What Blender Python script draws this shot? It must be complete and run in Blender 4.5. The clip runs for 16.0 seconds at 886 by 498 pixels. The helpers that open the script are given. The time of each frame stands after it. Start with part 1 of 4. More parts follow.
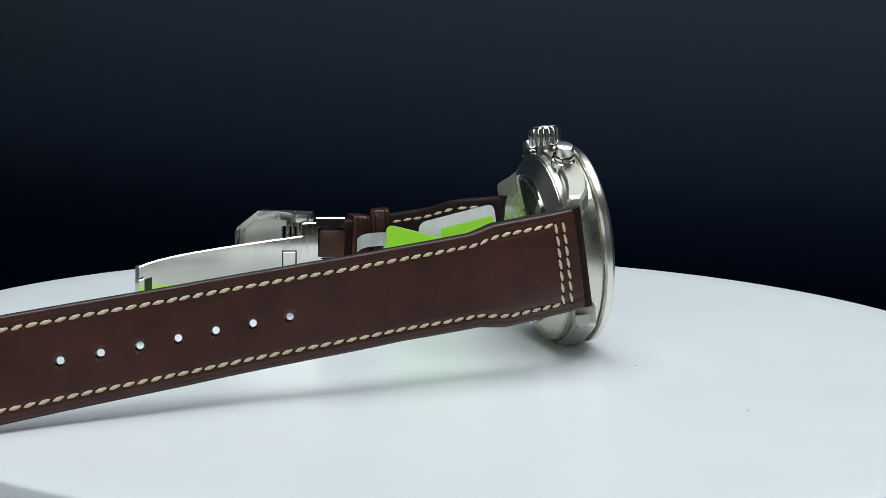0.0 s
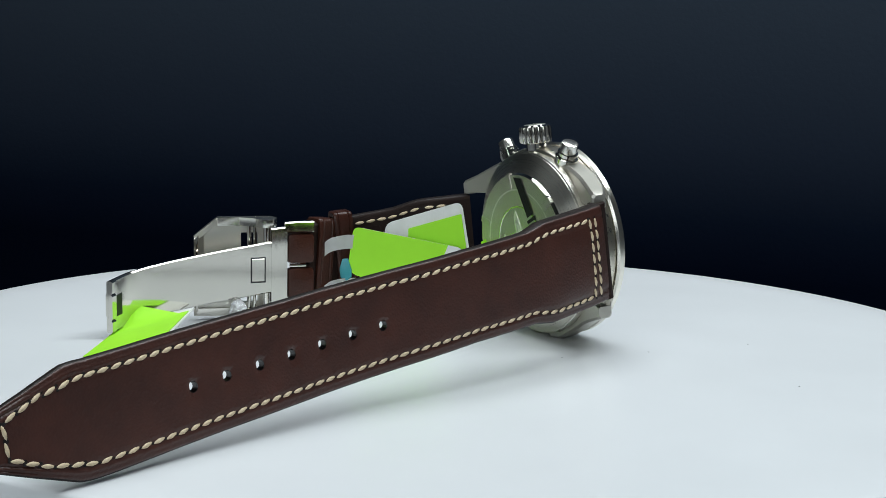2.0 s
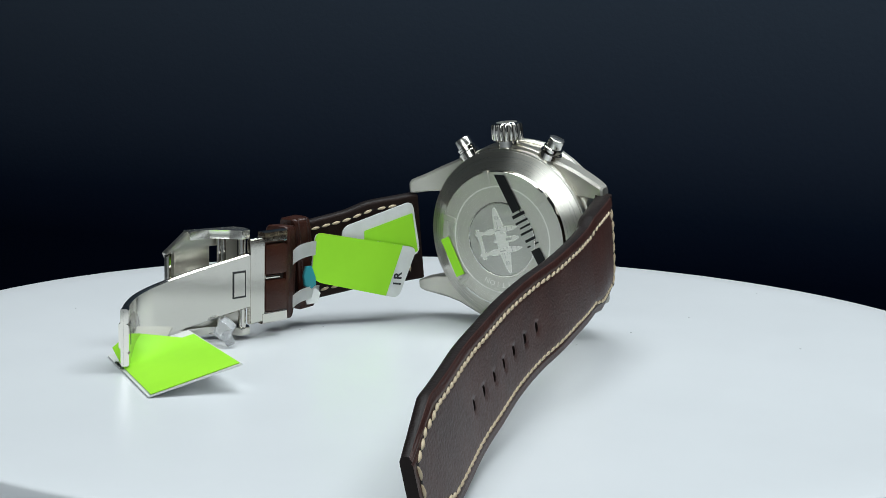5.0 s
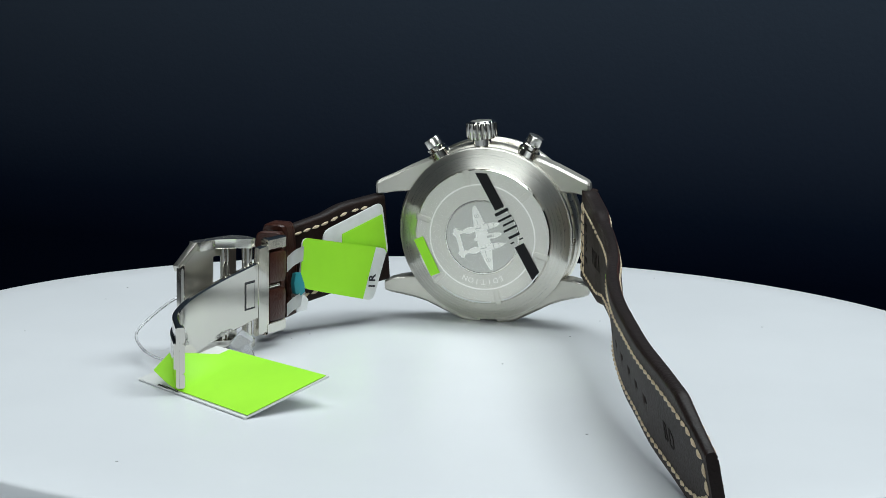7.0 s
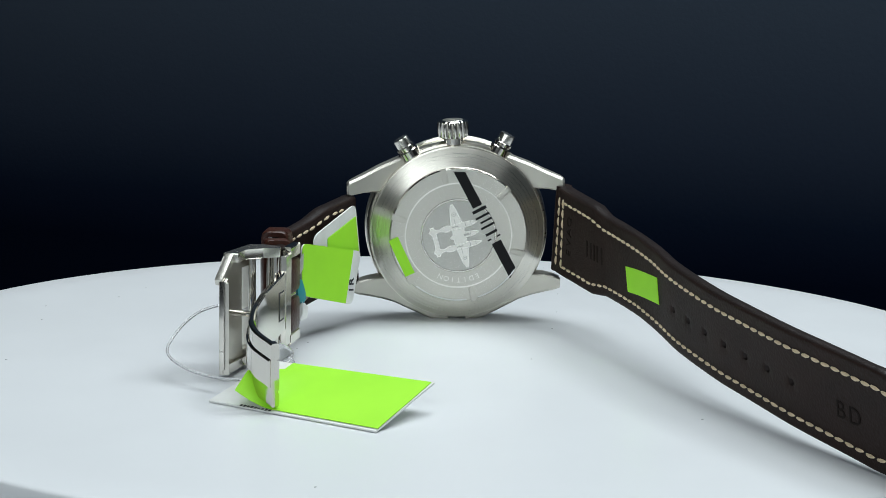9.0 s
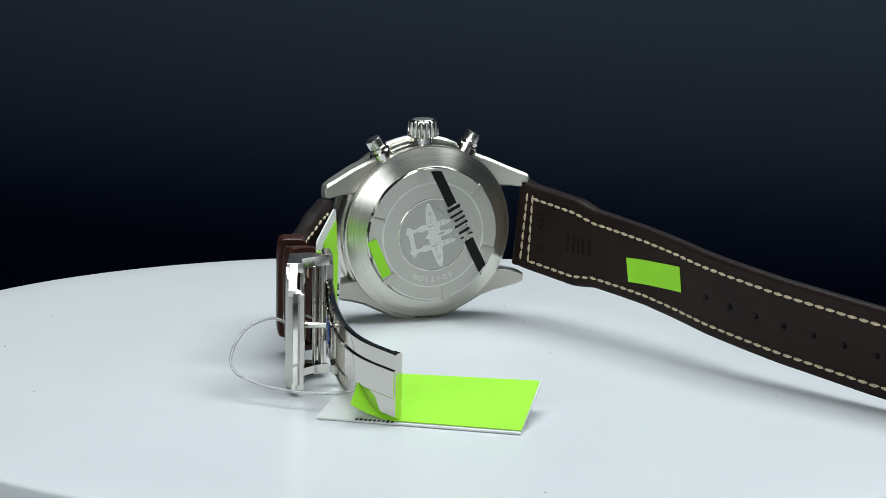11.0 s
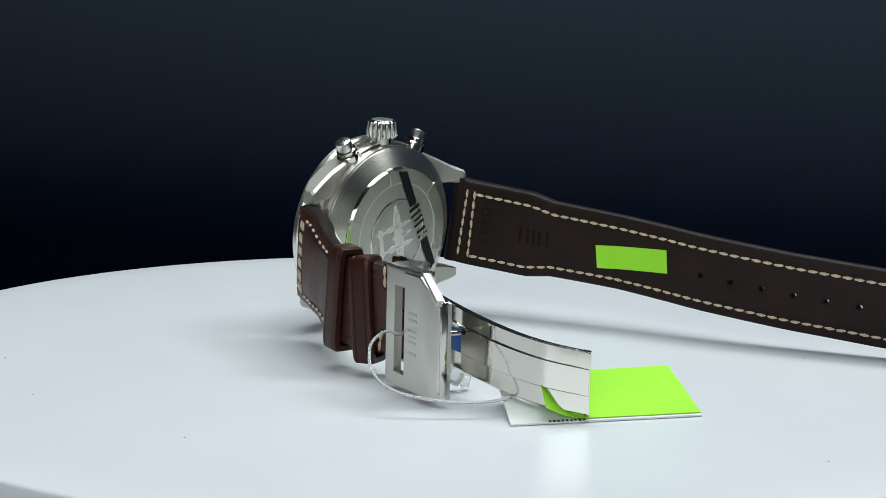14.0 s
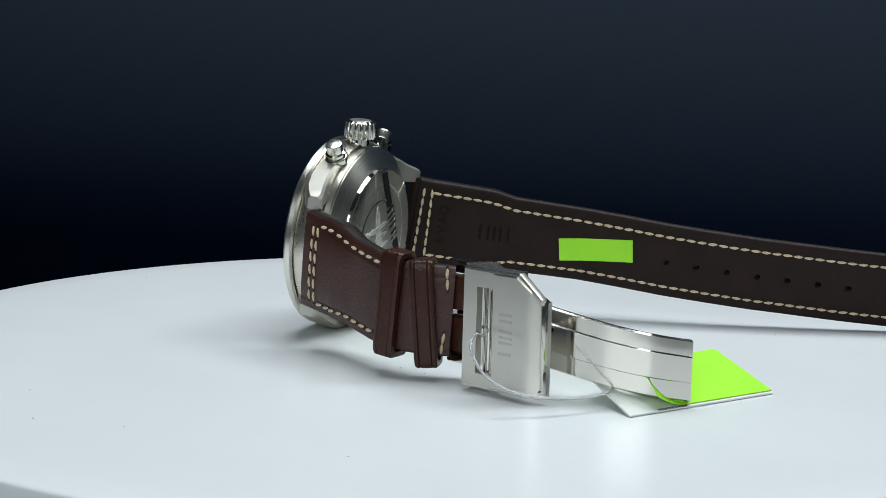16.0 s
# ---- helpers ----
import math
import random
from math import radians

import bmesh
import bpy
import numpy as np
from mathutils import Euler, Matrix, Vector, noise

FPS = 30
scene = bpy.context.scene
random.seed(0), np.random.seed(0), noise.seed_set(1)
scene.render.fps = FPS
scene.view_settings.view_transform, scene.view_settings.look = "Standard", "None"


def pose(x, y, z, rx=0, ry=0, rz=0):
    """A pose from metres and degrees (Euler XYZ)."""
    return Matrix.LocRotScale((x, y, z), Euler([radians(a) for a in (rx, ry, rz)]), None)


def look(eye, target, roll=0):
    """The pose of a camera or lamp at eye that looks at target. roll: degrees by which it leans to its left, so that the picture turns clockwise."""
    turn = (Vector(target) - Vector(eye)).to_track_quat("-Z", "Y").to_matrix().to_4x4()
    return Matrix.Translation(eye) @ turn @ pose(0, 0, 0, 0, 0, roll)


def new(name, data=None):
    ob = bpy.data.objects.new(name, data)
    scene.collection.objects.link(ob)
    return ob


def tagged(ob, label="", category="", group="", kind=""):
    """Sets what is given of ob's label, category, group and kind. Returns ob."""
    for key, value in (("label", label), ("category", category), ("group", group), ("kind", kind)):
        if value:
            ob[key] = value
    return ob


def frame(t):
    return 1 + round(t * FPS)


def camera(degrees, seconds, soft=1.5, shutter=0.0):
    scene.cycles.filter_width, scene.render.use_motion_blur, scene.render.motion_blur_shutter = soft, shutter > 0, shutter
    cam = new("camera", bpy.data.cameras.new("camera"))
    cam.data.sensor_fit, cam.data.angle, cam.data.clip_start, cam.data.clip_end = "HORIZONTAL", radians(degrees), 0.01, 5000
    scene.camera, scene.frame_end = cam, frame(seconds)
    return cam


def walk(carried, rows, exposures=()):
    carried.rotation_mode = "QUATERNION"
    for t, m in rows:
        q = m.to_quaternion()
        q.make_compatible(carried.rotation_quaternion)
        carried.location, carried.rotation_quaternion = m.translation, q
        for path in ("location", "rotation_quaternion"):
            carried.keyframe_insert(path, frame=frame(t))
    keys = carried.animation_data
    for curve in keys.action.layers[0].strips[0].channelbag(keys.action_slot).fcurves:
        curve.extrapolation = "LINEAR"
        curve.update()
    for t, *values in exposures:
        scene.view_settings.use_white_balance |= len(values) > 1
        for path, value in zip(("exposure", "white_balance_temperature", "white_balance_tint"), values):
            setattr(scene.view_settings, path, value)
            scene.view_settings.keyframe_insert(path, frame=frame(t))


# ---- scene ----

MM = 0.001

# ---------------------------------------------------------------- camera
cam = camera(34.73, 16.0, soft=0.75)
EYE = Vector((0.00038, -0.300, 0.0635))
AIM = EYE + Vector((0, math.cos(radians(8.28)), -math.sin(radians(8.28))))
walk(cam, [(0.0, look(EYE, AIM, 1.244)), (16.0, look(EYE, AIM, 1.244))], exposures=[(0.0, 0.0), (16.0, 0.0)])

# turn of the plate about the world's z axis: seconds, degrees
TURN = [(0.0, -69.95), (1.0, -61.42), (2.0, -52.53), (3.0, -43.66), (4.0, -34.91), (5.0, -26.24), (6.0, -17.58),
        (7.0, -8.84), (8.0, 0.0), (9.0, 8.95), (10.0, 17.96), (11.0, 27.0), (12.0, 36.03), (13.0, 45.05),
        (14.0, 54.07), (15.0, 63.14), (16.0, 72.23)]


def angle_at(t):
    """Degrees at t, by a smooth curve through TURN."""
    i = min(max(int(t), 0), 15)
    p = [TURN[min(max(k, 0), 16)][1] for k in (i - 1, i, i + 1, i + 2)]
    if i == 0:
        p[0] = 2 * p[1] - p[2]
    if i == 15:
        p[3] = 2 * p[2] - p[1]
    u = t - i
    return 0.5 * (2 * p[1] + (p[2] - p[0]) * u + (2 * p[0] - 5 * p[1] + 4 * p[2] - p[3]) * u * u
                  + (3 * p[1] - p[0] - 3 * p[2] + p[3]) * u ** 3)


# ---------------------------------------------------------------- light
world = bpy.data.worlds.new("studio_air")
scene.world = world
world.use_nodes = True
world.node_tree.nodes["Background"].inputs[0].default_value = (0.80, 0.90, 1.0, 1)
world.node_tree.nodes["Background"].inputs[1].default_value = 0.05


def softbox(name, eye, target, sx, sy, power, colour):
    data = bpy.data.lights.new(name, "AREA")
    data.shape, data.size, data.size_y, data.energy, data.color = "RECTANGLE", sx, sy, power, colour
    ob = new(name, data)
    ob.matrix_world = look(eye, target)
    return ob


softbox("softbox_overhead", (0.02, 0.03, 0.56), (0.0, -0.03, 0), 0.42, 0.36, 2.95, (0.89, 0.97, 1.0))
softbox("softbox_key", (0.40, 0.06, 0.62), (0.0, 0, 0.02), 0.20, 0.20, 1.65, (0.89, 0.97, 1.0))
softbox("softbox_front", (-0.24, -0.78, 0.36), (0.0, 0, 0.03), 0.62, 0.40, 2.3, (0.89, 0.97, 1.0))


# ---------------------------------------------------------------- materials
class Mat:
    """A node material with a principled shader and small helpers."""

    def __init__(self, name, colour, rough=0.5, metal=0.0, **more):
        self.m = bpy.data.materials.new(name)
        self.m.use_nodes = True
        self.t = self.m.node_tree
        self.b = self.t.nodes["Principled BSDF"]
        self.b.inputs["Base Color"].default_value = (*colour, 1)
        self.b.inputs["Roughness"].default_value = rough
        self.b.inputs["Metallic"].default_value = metal
        for key, value in more.items():
            self.b.inputs[key.replace("_", " ")].default_value = value
        self.bumped = None
        self.co = self.t.nodes.new("ShaderNodeTexCoord")

    def node(self, kind, **inputs):
        n = self.t.nodes.new(kind)
        for key, value in inputs.items():
            n.inputs[key].default_value = value
        return n

    def noise(self, scale, detail=4.0, stretch=(1, 1, 1), rough=0.55):
        mp = self.node("ShaderNodeMapping", Scale=stretch)
        self.t.links.new(self.co.outputs["Object"], mp.inputs["Vector"])
        n = self.node("ShaderNodeTexNoise", Scale=scale, Detail=detail, Roughness=rough)
        self.t.links.new(mp.outputs["Vector"], n.inputs["Vector"])
        return n.outputs["Fac"]

    def voronoi(self, scale):
        n = self.node("ShaderNodeTexVoronoi", Scale=scale)
        self.t.links.new(self.co.outputs["Object"], n.inputs["Vector"])
        return n.outputs["Distance"]

    def ramp(self, fac, stops):
        r = self.t.nodes.new("ShaderNodeValToRGB")
        while len(r.color_ramp.elements) < len(stops):
            r.color_ramp.elements.new(0.5)
        for e, (pos, col) in zip(r.color_ramp.elements, stops):
            e.position, e.color = pos, (*col, 1)
        self.t.links.new(fac, r.inputs["Fac"])
        return r.outputs["Color"]

    def colour(self, out):
        self.t.links.new(out, self.b.inputs["Base Color"])

    def rough(self, fac, low, high):
        r = self.node("ShaderNodeMapRange", **{"To Min": low, "To Max": high})
        self.t.links.new(fac, r.inputs["Value"])
        self.t.links.new(r.outputs["Result"], self.b.inputs["Roughness"])

    def bump(self, height, strength, distance=0.0002):
        n = self.node("ShaderNodeBump", Strength=strength, Distance=distance)
        self.t.links.new(height, n.inputs["Height"])
        if self.bumped:
            self.t.links.new(self.bumped.outputs["Normal"], n.inputs["Normal"])
        self.t.links.new(n.outputs["Normal"], self.b.inputs["Normal"])
        self.bumped = n


def leather(name, dark, light, rough, spec=0.36):
    a = Mat(name, light, rough, Specular_IOR_Level=spec)
    big, fine = a.noise(120, 6, rough=0.65), a.noise(1400, 5)
    a.colour(a.ramp(big, [(0.3, dark), (0.7, light)]))
    a.rough(fine, rough - 0.09, rough + 0.12)
    a.bump(a.voronoi(2000), 0.40, 0.00012)
    a.bump(fine, 0.35, 0.00012)
    a.bump(a.noise(300, 5, (1, 1, 0.2)), 0.13, 0.0003)
    return a.m


LEATHER_OUT = leather("brown_calf_leather", (0.034, 0.0098, 0.0064), (0.064, 0.0190, 0.0122), 0.42, 0.52)
LEATHER_IN = leather("dark_lining_leather", (0.0130, 0.0068, 0.0054), (0.023, 0.0118, 0.0095), 0.55, 0.16)
LEATHER_EDGE = leather("burnished_leather_edge", (0.010, 0.0066, 0.0060), (0.018, 0.0115, 0.0105), 0.45, 0.2)
LEATHER_KEEPER = leather("glossy_brown_leather", (0.030, 0.0090, 0.0055), (0.058, 0.0185, 0.0110), 0.30, 0.30)

a = Mat("cream_thread", (0.74, 0.66, 0.47), 0.75)
a.colour(a.ramp(a.noise(900, 3), [(0.3, (0.56, 0.43, 0.27)), (0.7, (0.80, 0.68, 0.49))]))
a.bump(a.noise(3000, 2, (1, 1, 0.2)), 0.5, 0.0001)
THREAD = a.m


def steel(name, colour, rough, stretch=(1, 1, 1), amount=0.25):
    a = Mat(name, colour, rough, 1.0)
    streak = a.noise(1400, 3, stretch)
    a.rough(streak, max(rough - 0.06, 0.02), rough + 0.08)
    a.colour(a.ramp(a.noise(70, 3), [(0.2, tuple(c * 0.94 for c in colour)), (0.8, colour)]))
    if amount:
        a.bump(streak, amount, 0.00004)
    return a.m


STEEL_BRUSHED = steel("brushed_steel", (0.70, 0.665, 0.575), 0.28, (0.15, 1, 1), 0.10)
STEEL_PLATE = steel("brushed_steel_plate", (0.68, 0.66, 0.60), 0.33, (1, 1, 0.06), 0.3)
STEEL_POLISHED = steel("polished_steel", (0.70, 0.675, 0.62), 0.045, (1, 1, 1), 0.0)
STEEL_BLADE = steel("lightly_brushed_blade_steel", (0.69, 0.67, 0.61), 0.08, (1, 1, 0.1), 0.04)
STEEL_LUG = steel("brushed_lug_steel", (0.60, 0.58, 0.52), 0.44, (0.15, 1, 1), 0.12)
STEEL_BUTTON = steel("bright_turned_steel", (0.82, 0.80, 0.74), 0.24, (1, 1, 1), 0.0)
STEEL_SATIN = steel("satin_steel", (0.58, 0.565, 0.51), 0.36, (1, 1, 1), 0.2)

a = Mat("circular_brushed_steel", (0.77, 0.745, 0.67), 0.32, 1.0, Anisotropic=0.75, Anisotropic_Rotation=0.25)
span_ = a.node("ShaderNodeVectorMath")
span_.operation = "LENGTH"
a.t.links.new(a.co.outputs["Object"], span_.inputs[0])
fine_ = a.node("ShaderNodeTexNoise", Scale=9000.0, Detail=3.0)
fine_.noise_dimensions = "1D"
a.t.links.new(span_.outputs["Value"], fine_.inputs["W"])
a.rough(fine_.outputs["Fac"], 0.22, 0.38)
a.bump(fine_.outputs["Fac"], 0.12, 0.00003)
tang = a.t.nodes.new("ShaderNodeTangent")
tang.direction_type, tang.axis = "RADIAL", "Z"
a.t.links.new(tang.outputs[0], a.b.inputs["Tangent"])
STEEL_RADIAL = a.m

a = Mat("engraved_steel", (0.80, 0.785, 0.74), 0.45, 1.0)
a.bump(a.noise(2500, 3), 0.3, 0.00005)
ENGRAVED = a.m
a = Mat("medallion_steel", (0.48, 0.475, 0.44), 0.38, 1.0)
a.bump(a.noise(3500, 3), 0.25, 0.00004)
MEDALLION = a.m
GLASS = Mat("sapphire_glass", (1, 1, 1), 0.02, Transmission_Weight=1.0, IOR=1.5).m
a = Mat("clear_film", (1, 1, 1), 0.12, Transmission_Weight=1.0, IOR=1.16)
FILM = a.m
a = Mat("clear_nylon", (0.93, 0.94, 0.95), 0.22, Transmission_Weight=0.75, IOR=1.35)
NYLON = a.m
DIAL = Mat("dark_dial", (0.03, 0.02, 0.018), 0.4).m
BLACK_PRINT = Mat("black_print", (0.008, 0.008, 0.009), 0.55, Specular_IOR_Level=0.2).m
INK = Mat("black_ink", (0.03, 0.03, 0.035), 0.6).m
BLUE_FILM = Mat("blue_film", (0.01, 0.10, 0.42), 0.25).m
TEAL = Mat("teal_plastic", (0.03, 0.28, 0.32), 0.35).m
PRESSED = Mat("pressed_leather", (0.0088, 0.0050, 0.0041), 0.8, Specular_IOR_Level=0.15).m
PIT_SHADE = Mat("painted_pit_shade", (0.006, 0.004, 0.004), 0.8).m
RECESS_SHADE = Mat("painted_recess_shade", (0.02, 0.02, 0.022), 0.5).m

a = Mat("neon_green_paper", (0.36, 0.86, 0.022), 0.62)
a.colour(a.ramp(a.noise(60, 3), [(0.3, (0.34, 0.82, 0.020)), (0.7, (0.39, 0.90, 0.026))]))
a.bump(a.noise(900, 3), 0.15, 0.0001)
NEON = a.m
a = Mat("white_card", (0.80, 0.81, 0.80), 0.6)
a.colour(a.ramp(a.noise(300, 4), [(0.3, (0.74, 0.75, 0.72)), (0.7, (0.83, 0.84, 0.83))]))
a.bump(a.noise(1500, 3), 0.2, 0.0001)
CARD = a.m

a = Mat("white_gloss_acrylic", (0.76, 0.78, 0.80), 0.30, Specular_IOR_Level=0.4)
a.colour(a.ramp(a.noise(25, 5), [(0.3, (0.745, 0.765, 0.785)), (0.7, (0.775, 0.795, 0.815))]))
a.rough(a.noise(60, 4), 0.27, 0.36)
ACRYLIC = a.m
a = Mat("grey_speck", (0.45, 0.46, 0.47), 0.7)
SPECK = a.m
# Backdrop: falloff of light painted into the base colour, darker towards the bottom.
a = Mat("painted_falloff_backdrop", (0.010, 0.013, 0.019), 0.95, Specular_IOR_Level=0.0)
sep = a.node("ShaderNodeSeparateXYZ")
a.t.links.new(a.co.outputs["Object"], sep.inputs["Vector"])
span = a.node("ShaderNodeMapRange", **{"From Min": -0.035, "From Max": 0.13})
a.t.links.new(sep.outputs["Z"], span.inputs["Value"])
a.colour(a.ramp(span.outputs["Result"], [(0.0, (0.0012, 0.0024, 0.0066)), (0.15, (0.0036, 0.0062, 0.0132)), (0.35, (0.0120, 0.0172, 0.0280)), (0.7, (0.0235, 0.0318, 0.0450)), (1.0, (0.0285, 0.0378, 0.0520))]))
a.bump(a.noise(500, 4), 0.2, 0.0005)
BACKDROP_FALLOFF = a.m
a = Mat("dark_grey_wall_paint", (0.15, 0.155, 0.16), 0.8)
a.bump(a.noise(150, 4), 0.2, 0.001)
WALL = a.m
a = Mat("white_wall_paint", (0.62, 0.63, 0.63), 0.8)
a.bump(a.noise(150, 4), 0.2, 0.001)
WHITE_WALL = a.m
a = Mat("pale_desk", (0.55, 0.57, 0.60), 0.5)
a.bump(a.noise(100, 4), 0.1, 0.001)
DESK = a.m


# ---------------------------------------------------------------- builders
MOVING = []


def thing(name, base, label, category, group=""):
    """An Empty at base (mm on the plate); its parts are built in plate coordinates. It turns with the plate."""
    ob = new(name)
    ob.empty_display_size = 0.005
    ob.location = Vector(base) * MM
    tagged(ob, label, category, group)
    MOVING.append((ob, Matrix.Translation(Vector(base) * MM)))
    return ob


def root_of(ob):
    while ob.parent:
        ob = ob.parent
    return ob


def part(name, bm, material, parent, label="", smooth=True, sharp=35, axis=None):
    """Links a bmesh given in plate millimetres as one mesh under a thing or a part."""
    base = root_of(parent).location
    bmesh.ops.recalc_face_normals(bm, faces=bm.faces)
    own = Matrix.Translation(-base)
    if axis:
        own = Matrix.Translation(axis.translation * MM - base) @ axis.to_3x3().to_4x4()
    bm.transform(own.inverted() @ Matrix.Translation(-base) @ Matrix.Diagonal((MM, MM, MM, 1)) if axis else own @ Matrix.Diagonal((MM, MM, MM, 1)))
    if smooth:
        for f in bm.faces:
            f.smooth = True
        for e in bm.edges:
            if len(e.link_faces) == 2 and e.calc_face_angle(0) > radians(sharp):
                e.smooth = False
    me = bpy.data.meshes.new(name)
    bm.to_mesh(me)
    bm.free()
    for m in material if isinstance(material, (list, tuple)) else [material]:
        me.materials.append(m)
    ob = new(name, me)
    ob.parent = parent
    if axis:
        ob.matrix_local = own
    if label:
        tagged(ob, label)
    return ob


def piece(name, me, m, parent):
    """An object on shared mesh data (in metres) at the pose m, given on the plate with its place in mm."""
    ob = new(name, me)
    ob.parent = parent
    m = m.copy()
    m.translation = m.translation * MM - root_of(parent).location
    ob.matrix_local = m
    return ob


def add_box(bm, m, sx, sy, sz, bevel=0.0):
    r = bmesh.ops.create_cube(bm, size=1, matrix=m @ Matrix.Diagonal((sx, sy, sz, 1)))
    if bevel:
        es = list({e for v in r["verts"] for e in v.link_edges})
        bmesh.ops.bevel(bm, geom=es, offset=bevel, segments=2, affect="EDGES", profile=0.6)


def add_lathe(bm, m, prof, n=64, a0=0.0, a1=360.0, close=False):
    """Revolves (radius, height) pairs about m's z axis."""
    full = a1 - a0 >= 359.9
    cols = []
    for i in range(n if full else n + 1):
        a = radians(a0 + (a1 - a0) * i / n)
        cols.append([bm.verts.new(m @ Vector((r * math.cos(a), r * math.sin(a), z))) for r, z in prof])
    k = len(prof)
    for i in range(n):
        p, q = cols[i], cols[(i + 1) % len(cols)]
        for j in range(k if close else k - 1):
            vs = [p[j], q[j], q[(j + 1) % k], p[(j + 1) % k]]
            if len(set(vs)) == 4:
                bm.faces.new(vs)
    if not close and full:
        for j in (0, k - 1):
            if prof[j][0] > 1e-6:
                bm.faces.new([c[j] for c in cols])
    if close and not full:
        bm.faces.new(cols[0])
        bm.faces.new(cols[-1])
    bmesh.ops.remove_doubles(bm, verts=bm.verts, dist=1e-5)


def add_prism(bm, m, poly, z0, z1, bevel=0.0):
    """Extrudes a polygon of m's xy plane from z0 to z1."""
    low = [bm.verts.new(m @ Vector((x, y, z0))) for x, y in poly]
    top = [bm.verts.new(m @ Vector((x, y, z1))) for x, y in poly]
    fs = [bm.faces.new(low[::-1]), bm.faces.new(top)]
    k = len(poly)
    for i in range(k):
        fs.append(bm.faces.new((low[i], low[(i + 1) % k], top[(i + 1) % k], top[i])))
    if bevel:
        es = list({e for f in fs for e in f.edges})
        bmesh.ops.bevel(bm, geom=es, offset=bevel, segments=2, affect="EDGES", profile=0.6)


def add_tube(bm, pts, r, n=8):
    """A round tube along points."""
    pts = [Vector(p) for p in pts]
    rings = []
    up = Vector((0.13, 0.21, 1)).normalized()
    for i, p in enumerate(pts):
        t = (pts[min(i + 1, len(pts) - 1)] - pts[max(i - 1, 0)]).normalized()
        x = t.cross(up).normalized()
        y = x.cross(t)
        up = y
        rings.append([bm.verts.new(p + (x * math.cos(k * math.tau / n) + y * math.sin(k * math.tau / n)) * r) for k in range(n)])
    for a_, b_ in zip(rings, rings[1:]):
        for k in range(n):
            bm.faces.new((a_[k], a_[(k + 1) % n], b_[(k + 1) % n], b_[k]))
    bm.faces.new(rings[0][::-1])
    bm.faces.new(rings[-1])


def spline(ctrl, n=24):
    """Smooth curve through points; returns dense points."""
    c = [Vector(p) for p in ctrl]
    c = [2 * c[0] - c[1]] + c + [2 * c[-1] - c[-2]]
    out = []
    for i in range(1, len(c) - 2):
        p0, p1, p2, p3 = c[i - 1:i + 3]
        for k in range(n):
            u = k / n
            out.append(0.5 * (2 * p1 + (p2 - p0) * u + (2 * p0 - 5 * p1 + 4 * p2 - p3) * u * u + (3 * p1 - p0 - 3 * p2 + p3) * u ** 3))
    out.append(c[-2])
    return out


def axes(o, x, y, z):
    m = Matrix((x, y, z)).transposed().to_4x4()
    m.translation = o
    return m


def lerp_table(table, s):
    xs, ys = zip(*table)
    return float(np.interp(s, xs, ys))


class Band:
    """A leather strip that runs along a plan curve: place and axes of each point of it, in plate mm."""

    def __init__(self, ctrl, zc, half, lean, thick):
        self.pts = spline(ctrl)
        self.s = [0.0]
        for p, q in zip(self.pts, self.pts[1:]):
            self.s.append(self.s[-1] + (q - p).length)
        self.zc, self.half, self.lean, self.thick = zc, half, lean, thick
        self.end = self.s[-1]

    def lie(self, s):
        xs, ys = [p.x for p in self.pts], [p.y for p in self.pts]
        e = 0.6
        at = lambda q: Vector((float(np.interp(q, self.s, xs)), float(np.interp(q, self.s, ys)), lerp_table(self.zc, q)))
        a_, b_ = max(s - e, 0), min(s + e, self.end)
        o = at(s) if 0 <= s <= self.end else at(min(max(s, 0), self.end)) + (at(b_) - at(a_)).normalized() * (s - min(max(s, 0), self.end))
        t = (at(b_) - at(a_)).normalized()
        out = Vector((-t.y, t.x, 0)).normalized()
        up = out.cross(t)
        if up.z < 0:
            up = -up
        ln = radians(lerp_table(self.lean, s))
        up2 = up * math.cos(ln) - out * math.sin(ln)
        out2 = out * math.cos(ln) + up * math.sin(ln)
        return o, t, out2, up2

    def at(self, s, v, d):
        """s along, v across (mm up), d outward from the middle sheet."""
        o, t, out, up = self.lie(s)
        return o + up * v + out * d

    def outer(self, s, v):
        """Distance of the outer face from the middle sheet; pads swell near the watch."""
        w = lerp_table(self.half, s)
        e = min(max((w - abs(v)) / 1.1, 0), 1)
        return lerp_table(self.thick, s) * (0.35 + 0.65 * math.sqrt(1 - (1 - e) ** 2)) \
            + lerp_table(self.pad, s) * max(0, 1 - (abs(v) / max(w - 1.4, 1)) ** 4) \
            - 0.22 * max(0, 1 - abs(abs(v) - 0.745 * w) / (0.055 * w)) - 0.14 * max(0, 1 - abs(abs(v) - 0.895 * w) / (0.03 * w))

    def inner(self, s, v):
        w = lerp_table(self.half, s)
        e = min(max((w - abs(v)) / 0.8, 0), 1)
        return -lerp_table(self.thick, s) * (0.35 + 0.65 * math.sqrt(1 - (1 - e) ** 2))


ACROSS = (0.0, 0.079, 0.158, 0.237, 0.32, 0.42, 0.52, 0.62, 0.69, 0.745, 0.80, 0.86, 0.895, 0.93, 0.97, 1.0)      # shares of the half width


